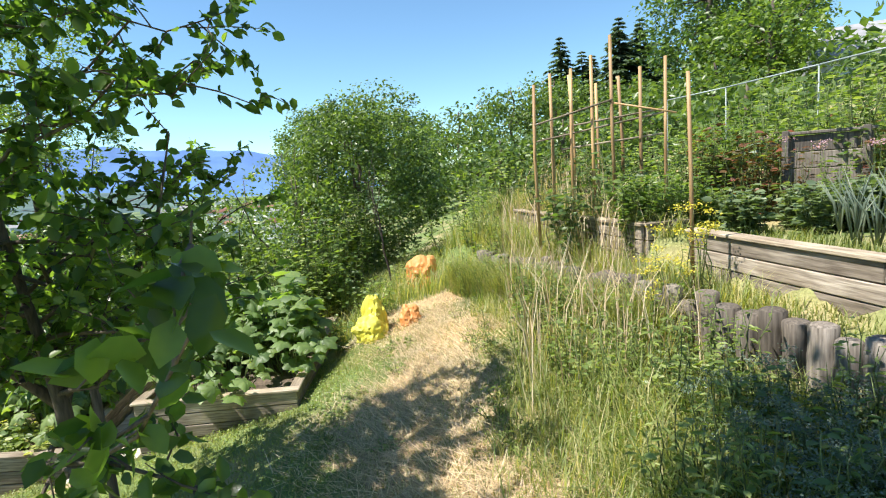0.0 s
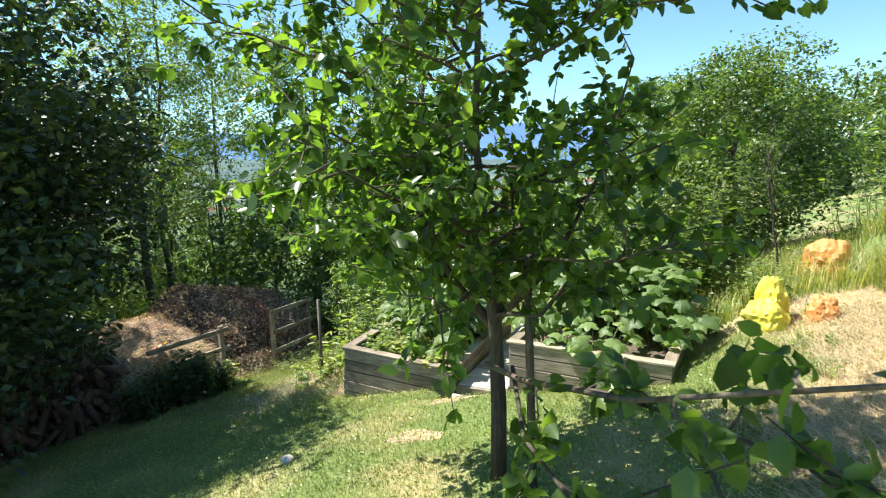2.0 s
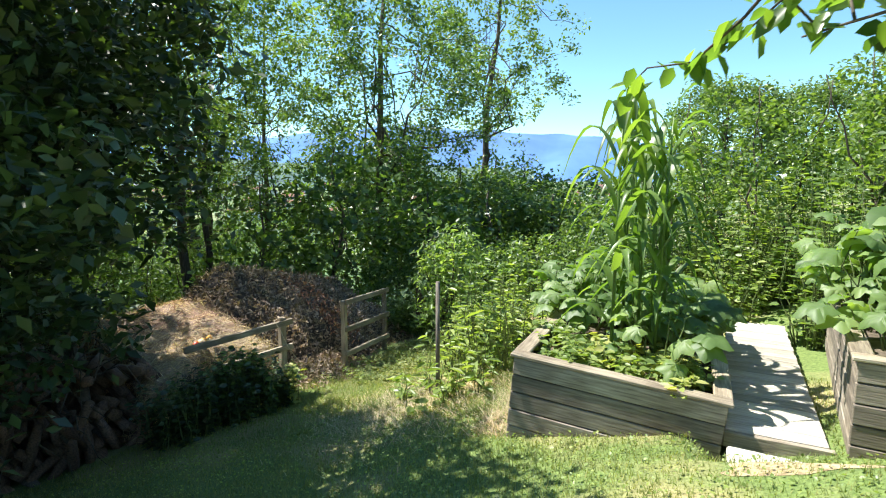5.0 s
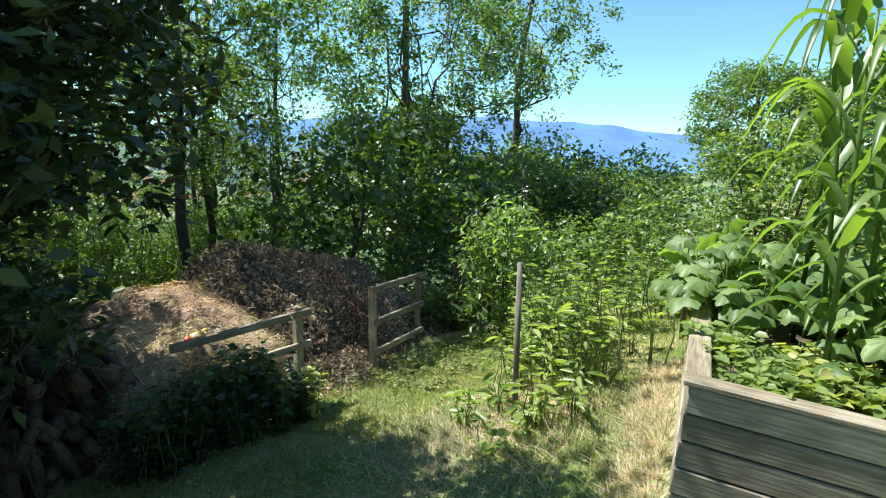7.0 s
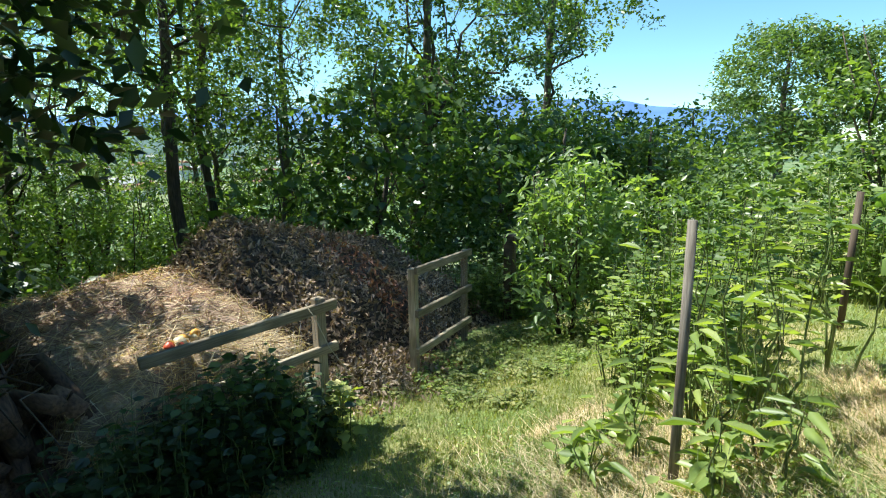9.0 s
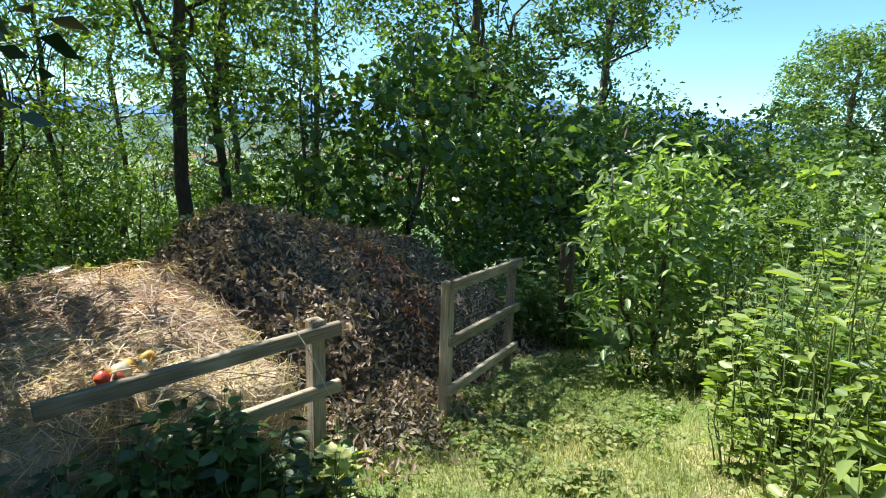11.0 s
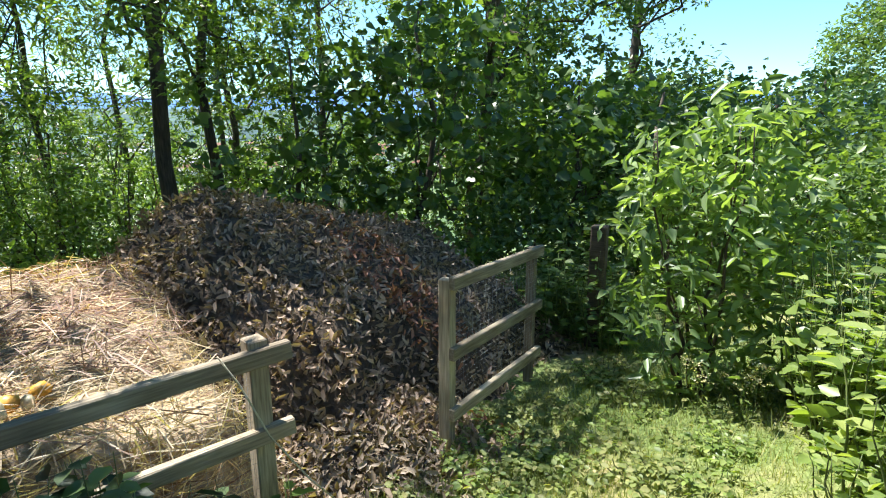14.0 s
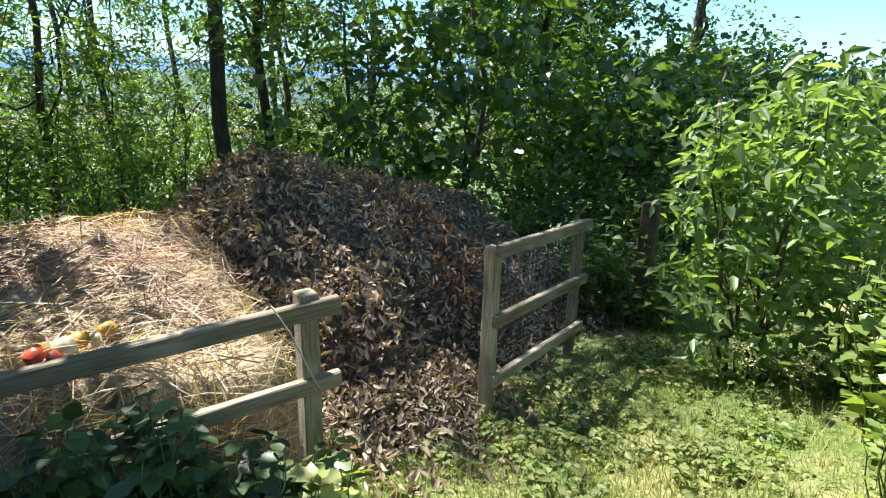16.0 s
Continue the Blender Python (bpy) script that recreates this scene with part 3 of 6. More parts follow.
# ---- far distance: valley town and mountains ----
def ridge(name, label, az0, az1, dist, heights, mat):
    """A far ridge as a real sloping range of hills."""
    n = 160
    az = np.radians(np.linspace(az0, az1, n))
    u = np.linspace(0, 1, n)
    h = np.interp(u, np.linspace(0, 1, len(heights)), heights)
    h = h * (1 + 0.04 * np.sin(u * 37 + 1) + 0.025 * np.sin(u * 83) + 0.015 * np.sin(u * 190))
    rows = []
    for k, (f, dd) in enumerate(((0.0, 0.72), (0.45, 0.84), (0.8, 0.94), (1.0, 1.0), (0.0, 1.15))):
        jig = 1 + 0.02 * np.sin(az * 60 + k * 2)
        rows.append(np.stack([-np.sin(az) * dist * dd * jig, np.cos(az) * dist * dd * jig, -45 + (h + 45) * f], -1))
    V = np.concatenate(rows)
    F = []
    for k in range(4):
        i = np.arange(n - 1) + k * n
        F.append(np.stack([i, i + 1, i + 1 + n, i + n], -1))
    ob = mesh_from(name, V, np.concatenate(F), mat, smooth=True)
    tagged(ob, label, "mountain", kind="structure")


# the ridge's haze is only its blue material
ridge("backdrop_mountain", "hazy blue mountain ridge across the valley", 125, 8, 3600, [110, 150, 190, 170, 190, 160, 180, 150, 175, 210, 250, 285, 285, 250, 200, 150, 120], M_MOUNT_HAZE)
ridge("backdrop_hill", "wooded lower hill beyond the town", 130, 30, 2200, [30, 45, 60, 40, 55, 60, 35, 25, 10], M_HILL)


def town():
    g = np.random.default_rng(5)
    wall_me = box_mesh("house_body", (1, 1, 1), M_WALL, 0.01)
    bm = bmesh.new()
    vs = [bm.verts.new(v) for v in ((-0.05, -0.55, 1), (1.05, -0.55, 1), (1.05, 0.55, 1), (-0.05, 0.55, 1), (-0.05, 0, 1.4), (1.05, 0, 1.4))]
    for f in ((0, 1, 5, 4), (2, 3, 4, 5), (0, 4, 3), (1, 2, 5), (3, 2, 1, 0)):
        bm.faces.new([vs[i] for i in f])
    roofs = []
    for mat in (M_ROOF, M_GREYROOF):
        me = bpy.data.meshes.new("house_roof")
        bm.to_mesh(me)
        me.materials.append(mat)
        roofs.append(me)
    bm.free()
    for k in range(150):
        az, d = math.radians(22 + 75 * g.random()), 450 + 1100 * g.random()
        x, y = -math.sin(az) * d, math.cos(az) * d
        s = 9 + 12 * g.random()
        h = empty("town_house", x, y, gz(x, y) - 0.5, g.random() * 180)
        tagged(h, "white town house with a pitched roof in the valley", "house", "houses of the town")
        part("wall", wall_me, h, Matrix.Diagonal((s * 1.5, s, 7 + 5 * g.random(), 1)))
        part("roof", roofs[int(g.random() < 0.4)], h, Matrix.Diagonal((s * 1.5, s, h.children[0].matrix_basis[2][2], 1)))


town()


# ---- woods round the garden ----
def woods():
    maple = "broad-leaved maple with grey trunk in the wood below the garden"
    # the two stems behind the compost bays
    tree("maple_tree", maple, -15.5, 6.65, 10.5, 0.12, (6.9, 2.7, 2.5, 3.7), 170, 70, 0.095, M_LIGHTLEAF, 16, (-0.1, 0.2), LEAF4, 0.42, seed=11, lai=2.4, crook=0.012, limb_from=0.3)
    tree("maple_tree", maple, -16.0, 7.25, 10.0, 0.09, (6.8, 2.3, 2.1, 3.3), 120, 70, 0.095, M_LIGHTLEAF, 12, (0.2, 0.5), LEAF4, 0.4, seed=12, lai=2.2, crook=0.012, limb_from=0.35)
    tree("maple_tree", maple, -15.9, 12.6, 11.0, 0.16, (6.6, 3.3, 3.1, 4.0), 260, 75, 0.12, M_MAPLE, 14, (0.2, 0.5), LEAF4, 0.5, seed=13, lai=4.0, crook=0.012, limb_from=0.3)
    tree("maple_tree", "tall open-crowned maple reaching over the valley hedge", -15.8, 18.6, 12.5, 0.17, (9.0, 2.8, 2.8, 3.7), 170, 70, 0.14, M_LIGHTLEAF, 16, (0.2, 0.3), LEAF4, 0.5, seed=17, lai=3.0, shift=(0.0, 0.3), limb_from=0.35)
    tree("maple_tree", "young dark maple with low spreading branches", -13.9, 9.6, 4.2, 0.07, (2.2, 1.5, 1.7, 1.9), 130, 70, 0.14, M_MAPLE, 8, (0, 0), LOBED, 0.45, seed=14, lai=4.0)
    tree("maple_tree", "young dark maple with low spreading branches", -12.8, 11.6, 3.0, 0.07, (1.7, 1.5, 1.6, 1.4), 130, 70, 0.14, M_MAPLE, 8, (0, 0), LOBED, 0.45, seed=15, lai=4.0)
    tree("maple_tree", "young dark maple with low spreading branches", -14.4, 7.9, 3.6, 0.06, (1.9, 1.3, 1.4, 1.7), 90, 60, 0.14, M_MAPLE, 7, (0, 0), LOBED, 0.45, seed=16)
    spots = [(-18.5, 3.2, 9, 0.09), (-17.2, 4.8, 8.5, 0.07), (-19.0, 6.0, 9, 0.08), (-17.8, 8.6, 9.5, 0.08), (-18.5, 10.5, 10, 0.10), (-17.0, 1.4, 8, 0.08), (-16.5, -0.8, 8, 0.09)]
    for k, (x, y, h, r) in enumerate(spots):
        tree("ash_tree", "slender tree with a sunlit open crown on the wooded slope", x, y, h, r, (h * 0.60, 1.7, 1.7, h * 0.42), 120, 55, 0.13, M_LIGHTLEAF, 14, (0.4 * math.sin(k * 2.1), 0.4 * math.cos(k * 1.3)), NARROW, 0.42, seed=30 + k, lai=5.6, crook=0.015)
    for k, (x, y, h) in enumerate([(-21.0, 5.3, 10.0), (-21.6, 7.4, 10.5), (-20.6, 9.2, 9.5)]):
        tree("ash_tree", "slender tree with a sunlit open crown on the wooded slope", x, y, h, 0.09, (h * 0.55, 1.7, 1.7, h * 0.45), 110, 50, 0.14, M_LIGHTLEAF, 12, (0.2, 0.2), NARROW, 0.42, seed=38 + k, lai=4.6, crook=0.015)
    spots = [(-17.5, 14.0, 6.8, 2.6), (-19.0, 17.0, 6, 2.6), (-14.8, 15.5, 4.2, 2.0), (-13.0, 14.6, 3.0, 1.9), (-16.0, 19.5, 5.0, 2.3), (-13.8, 18.0, 3.8, 2.0), (-11.4, 15.6, 2.7, 1.6), (-11.6, 19.0, 3.2, 1.9)]
    for k, (x, y, h, r) in enumerate(spots):
        tree("broadleaf_tree", "dense green broad-leaved tree at the edge of the wood", x, y, h, 0.11, (h * 0.55, r, r, h * 0.46), 200, 60, 0.17, M_MAPLE if k % 2 else M_BUSH, 8, (0, 0), LEAF4, 0.6, seed=50 + k, lai=4.4)
    for k, (x, y, h, r) in enumerate([(-23.0, -1.0, 5.5, 2.3), (-23.5, 2.0, 5.8, 2.3), (-24.0, 5.0, 6.0, 2.4), (-24.2, 8.0, 6.2, 2.4), (-23.8, 11.0, 6.0, 2.4), (-22.6, 14.0, 5.6, 2.4), (-21.8, 0.6, 4.6, 1.9), (-22.4, 3.6, 4.6, 1.9), (-22.4, 6.6, 4.8, 1.9)]):
        tree("broadleaf_tree", "leafy tree filling the lower wooded slope", x, y, h, 0.09, (h * 0.48, r, r, h * 0.5), 130, 60, 0.17, M_MAPLE if k % 3 else M_LIGHTLEAF, 8, (0, 0), LEAF4, 0.6, seed=250 + k, hollow=0.4, lai=3.0)
    tree("round_tree", "tall rounded light-green tree standing alone", -17.0, 62.0, 12.5, 0.4, (8.0, 6.0, 6.0, 6.0), 420, 60, 0.38, M_BUSH, 9, (0, 0), LEAF4, 1.2, seed=70, hollow=0.6, lai=9.0)
    tree("round_tree", "tall rounded light-green tree standing alone", -9.5, 66.0, 10.5, 0.4, (7.0, 5.0, 5.0, 5.0), 300, 60, 0.38, M_BUSH, 8, (0, 0), LEAF4, 1.2, seed=71, hollow=0.6, lai=8.0)
    # the tree that shades the lawn, its shaded side put into the leaf colour
    tree("shade_tree", "large dense tree overhanging the lawn, leaf colour darkened for shade", -10.1, 1.35, 7.5, 0.17, (4.3, 2.9, 2.6, 3.4), 620, 75, 0.125, M_SHADE, 12, (0.2, 0.2), LEAF4, 0.5, seed=80, hollow=0.25, lai=11.0)
    tree("shade_tree", "leaning tree reaching over the log pile, leaf colour darkened for shade", -12.0, 2.9, 6.0, 0.07, (4.6, 1.15, 0.85, 1.0), 120, 60, 0.125, M_SHADE, 9, (0, 0), LEAF4, 0.4, seed=82, hollow=0.2, lai=6.5, shift=(0.8, 0.8), limb_from=0.5)
    tree("shade_tree", "large dense tree overhanging the lawn, leaf colour darkened for shade", -14.0, 1.6, 7.8, 0.14, (4.3, 2.4, 1.9, 3.6), 340, 60, 0.13, M_SHADE, 10, (0, 0), LEAF4, 0.5, seed=81, hollow=0.3, lai=8.5)
    for k, (x, y, h) in enumerate([(-5.4, 10.4, 3.2), (-4.2, 11.0, 3.4), (-3.3, 10.1, 2.6), (-6.7, 11.3, 2.8), (-16.5, 4.2, 2.8), (-17.3, 6.0, 3.0), (-16.8, 7.8, 3.0), (-16.4, 9.8, 3.0), (-17.5, 2.2, 3.0), (-15.8, 3.0, 2.4), (-18.6, 4.0, 3.4), (-18.4, 8.8, 3.4), (-20.0, 2.2, 4.2), (-20.5, 5.5, 4.6), (-20.2, 7.4, 4.4), (-20.8, 9.5, 4.6), (-19.6, 11.8, 4.4)]):
        tree("hazel_bush", "sunlit leafy hazel in the undergrowth of the wood", x, y, h, 0.025, (h * 0.55, 1.1, 1.1, h * 0.48), 80, 40, 0.09, M_LIGHTLEAF, 8, (0, 0), LEAF4, 0.33, M_TWIG, seed=90 + k, stems=4, category="bush", lai=2.9)
    # mostly unseen growth, added to keep sky light off the lawn's left side
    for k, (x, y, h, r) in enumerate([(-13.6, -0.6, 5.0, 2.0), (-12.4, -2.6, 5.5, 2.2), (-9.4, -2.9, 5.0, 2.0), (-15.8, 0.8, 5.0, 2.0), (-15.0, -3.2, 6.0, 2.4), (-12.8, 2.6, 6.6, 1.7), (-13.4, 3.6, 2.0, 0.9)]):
        tree("thicket_tree", "dense shade-coloured thicket added at the lawn edge to block light", x, y, h, 0.08, (h * 0.5, r, r, h * 0.48), 160, 60, 0.145, M_SHADE, 9, (0, 0), LEAF4, 0.5, seed=180 + k, hollow=0.3, lai=5.5)
    # bushes along the low edge
    spots = [(-14.6, 4.6, 1.5, 0.9), (-16.3, 5.8, 1.7, 1.1), (-13.6, 6.0, 1.2, 0.8), (-12.9, 8.9, 1.3, 0.9), (-12.2, 10.2, 1.6, 1.0), (-11.0, 11.2, 1.6, 1.0), (-9.8, 11.8, 1.7, 1.1), (-8.5, 12.3, 1.8, 1.1), (-7.0, 12.0, 1.8, 1.1), (-5.6, 12.2, 1.9, 1.1), (-17.0, 3.0, 1.6, 1.2), (-15.4, 9.0, 1.6, 1.1), (-18.8, 7.2, 2.0, 1.4), (-18.6, 1.6, 2.0, 1.4), (-19.5, 4.6, 2.2, 1.4), (-20.0, 10.5, 2.2, 1.4)]
    for k, (x, y, h, r) in enumerate(spots):
        tree("bush", "leafy green bush at the garden edge", x, y, h * 0.8, 0.02, (h * 0.52, r, r, h * 0.5), 90, 45, 0.10, M_BUSH if k % 3 else M_LIGHTLEAF, 6, (0, 0), LEAF4, 0.3, M_TWIG, seed=100 + k, stems=3, category="bush", lai=3.3)
    # upper side, beyond the bush
    tree("round_bush", "large round dense green bush with small leaves", -2.55, 12.0, 3.3, 0.05, (2.15, 1.62, 1.55, 2.05), 420, 70, 0.085, M_BUSH, 9, (0, 0), LEAF4, 0.36, M_TWIG, seed=120, stems=4, hollow=0.6, category="bush", lai=10.0)
    spots = [(-1.0, 30, 5.0, 2.6), (2.0, 33, 5.8, 3.0), (-3.5, 38, 5.6, 3.0), (5.0, 36, 6.0, 3.2), (0.8, 22, 2.6, 1.8), (3.6, 24, 3.0, 2.0), (-3.2, 27, 3.4, 2.0), (7.5, 28, 3.6, 2.4), (6.0, 20, 2.8, 1.8), (9.0, 22, 3.0, 2.0), (6.5, 14, 2.0, 1.5), (8.5, 11, 2.2, 1.6)]
    for k, (x, y, h, r) in enumerate(spots):
        tree("broadleaf_tree", "dense green broad-leaved tree on the hillside", x, y, h, 0.15, (h * 0.55, r, r, h * 0.46), 190, 60, 0.24, M_BUSH, 7, (0, 0), LEAF4, 0.75, seed=130 + k, hollow=0.55, lai=4.6)
    for k, (x, y, h, r) in enumerate([(6.6, 44, 10, 2.8), (8.4, 45, 9, 2.6), (10.8, 43, 10.8, 3.0), (12.6, 44, 10.8, 2.8), (14.8, 45, 9.3, 2.6), (9.6, 47, 9, 2.6)]):
        conifer("fir_tree", "dark green fir on the hill", x, y, h + 1.2 - gz(x, y), r, 150 + k)
    for k, (x, y, h, r) in enumerate([(10.8, 27, 9.5, 3.0), (13.6, 29, 10, 3.0), (15.5, 33, 11, 3.4), (11.5, 23, 4.8, 2.2), (11.6, 26, 5.0, 2.2)]):
        tree("broadleaf_tree", "tall dark broad-leaved tree above the garden", x, y, h, 0.25, (h * 0.58, r, r, h * 0.45), 260, 60, 0.24, M_MAPLE if k < 3 else M_LIGHTLEAF, 9, (0, 0), LEAF4, 0.8, seed=160 + k, hollow=0.5, lai=5.5)


woods()
# two unseen trees by the start of the path, added only for their shade
tree("pear_tree", "small unseen tree added to shade the weeds by the logs", 0.9, -0.9, 3.4, 0.07, (3.45, 0.8, 0.85, 0.45), 70, 40, 0.09, M_APPLE, 7, (0, 0), LEAF4, 0.3, M_BARK, seed=96, lai=5.5, shift=(-1.15, 2.2), limb_from=0.75)
tree("pear_tree", "leaning unseen tree added to shade the start of the path", -2.9, -0.5, 4.0, 0.07, (4.25, 1.05, 0.9, 0.45), 110, 40, 0.10, M_APPLE, 7, (0, 0), LEAF4, 0.3, M_BARK, seed=95, lai=8.0, shift=(0.75, 1.1), limb_from=0.75)


# ---- raised beds and the boardwalk between them ----
def raised_bed(name, label, cx, cy, rot, width, length, top, boards, bh=0.14, settle=0.0):
    """A bed of stacked boards with corner posts and a flat cap; (cx, cy) is its near corner on the low side."""
    base = tagged(empty(name, cx, cy, top - boards * bh, rot), label, "raised bed")
    h = boards * bh
    base.matrix_basis = pose(cx, cy, top - h, 0, settle, rot)
    for k in range(boards):
        me_w, me_l = box_mesh("board", (width, 0.035, bh - 0.008), M_BOARD), box_mesh("board", (length, 0.035, bh - 0.008), M_BOARD)
        j = 0.004 * math.sin(k * 2.3)
        part("board", me_w, base, pose(0, j, k * bh))
        part("board", me_w, base, pose(0, length - 0.035 + j, k * bh))
        part("board", me_l, base, pose(0.02 + j, 0.02, k * bh, 0, 0, 90))
        part("board", me_l, base, pose(width - 0.02 + j, 0.02, k * bh, 0, 0, 90))
    cap_w, cap_l = box_mesh("cap_board", (width + 0.06, 0.12, 0.028), M_RAIL), box_mesh("cap_board", (length - 0.2, 0.12, 0.028), M_RAIL)
    part("cap_board", cap_w, base, pose(-0.03, 0.03, h - 0.004), "sun-bleached cap board")
    part("cap_board", cap_w, base, pose(-0.03, length - 0.05, h - 0.004), "sun-bleached cap board")
    part("cap_board", cap_l, base, pose(0.03, 0.09, h - 0.003, 0, 0, 90), "sun-bleached cap board")
    part("cap_board", cap_l, base, pose(width - 0.03, 0.09, h - 0.003, 0, 0, 90), "sun-bleached cap board")
    n = 14
    u, v = np.meshgrid(np.linspace(0.04, width - 0.04, n), np.linspace(0.04, length - 0.04, n), indexing="ij")
    zz = h - 0.08 + 0.03 * np.sin(u * 9 + v * 5) * np.cos(v * 7)
    V = np.stack([u, v, zz], -1).reshape(-1, 3)
    i, j2 = np.meshgrid(np.arange(n - 1), np.arange(n - 1), indexing="ij")
    a = (i * n + j2).ravel()
    mesh_from("soil", V, np.stack([a, a + n, a + n + 1, a + 1], -1), M_SOIL, base, "dark garden soil", True)
    return base


BED1, BED2 = (-5.97, 4.66, 14.5, -0.93), (-3.83, 5.27, 7.0, -0.66)
raised_bed("raised_bed", "weathered timber raised bed planted with maize and squash", BED1[0], BED1[1], BED1[2], 1.48, 2.7, BED1[3], 6, settle=5.0)
raised_bed("raised_bed", "weathered timber raised bed overgrown with squash", BED2[0], BED2[1], BED2[2], 1.72, 3.0, BED2[3], 5, 0.135)


def boardwalk():
    base = tagged(empty("boardwalk", -4.51, 5.20, -1.35, 12.0), "pale bleached plank walkway between the raised beds", "walkway")
    for k in range(22):
        me = box_mesh("plank", (0.60, 0.138, 0.035), M_PALE)
        part("plank", me, base, pose(0.0 + 0.006 * math.sin(k * 3.1), 0.07 + k * 0.145, 0.03 + 0.003 * math.sin(k * 1.7)))
    part("edge_board", box_mesh("edge_board", (0.64, 0.04, 0.11), M_BOARD), base, pose(-0.01, -0.03, -0.05), "reddish weathered edge board")
    for x in (0.1, 0.52):
        part("bearer", box_mesh("bearer", (3.1, 0.06, 0.06), M_BOARD), base, pose(x, 0.03, -0.03, 0, 0, 90))
    slab = tagged(empty("paving_slab", -4.42, 4.80, gz(-4.15, 4.85) - 0.04, 10), "pale worn paving slab before the walkway", "slab")
    part("stone", box_mesh("stone", (0.62, 0.34, 0.07), M_STONE, 0.012), slab, pose(0, 0, 0.02, 3))


boardwalk()


def in_bed(b, u, v):
    c, s = math.cos(radians(b[2])), math.sin(radians(b[2]))
    return b[0] + u * c - v * s, b[1] + u * s + v * c


def bed_planting():
    g = np.random.default_rng(200)
    for k in range(9):
        u, v = 0.62 + 0.72 * g.random(), 0.50 + 1.0 * g.random()
        x, y = in_bed(BED1, u, v)
        corn(x, y, BED1[3] - 0.10 - 0.085 * u, 2.0 + 0.45 * g.random(), 210 + k)
    for k in range(15):
        u, v = 0.12 + 1.25 * g.random(), 0.60 + 1.9 * g.random()
        x, y = in_bed(BED1, u, v)
        big_leaf_plant("squash_plant", "squash plant with broad soft green leaves", x, y, BED1[3] - 0.10 - 0.085 * u, 20, 0.44, 0.22, 0.62, 230 + k)
    for k in range(30):
        u, v = 0.10 + 1.25 * g.random(), 0.14 + 0.7 * g.random()
        x, y = in_bed(BED1, u, v)
        herb("low_weed", "low yellowing leafy weeds along the bed edge", x, y, 0.20, 0.18, 9, 9, 0.075, M_YLEAF if k % 3 == 0 else M_WEED, 250 + k, lift=BED1[3] - 0.10 - 0.085 * u - gz(x, y))
    for k in range(20):
        u, v = 0.12 + 1.45 * g.random(), 0.22 + 2.3 * g.random()
        x, y = in_bed(BED2, u, v)
        big_leaf_plant("squash_plant", "squash plant with broad soft green leaves", x, y, BED2[3] - 0.10, 24, 0.45, 0.21, 0.5, 270 + k, climb=0.5 if v > 0.9 else 0.1)
    for k in range(6):
        u, v = 0.3 + 1.2 * g.random(), 1.0 + 1.0 * g.random()
        x, y = in_bed(BED2, u, v)
        herb("sunflower_plant", "upright leafy plant with large heart-shaped leaves", x, y, 1.25, 0.12, 2, 11, 0.17, M_SQUASH, 300 + k, BROAD, droop=0.4, low=0.3, lift=BED2[3] - 0.10 - gz(x, y))


bed_planting()


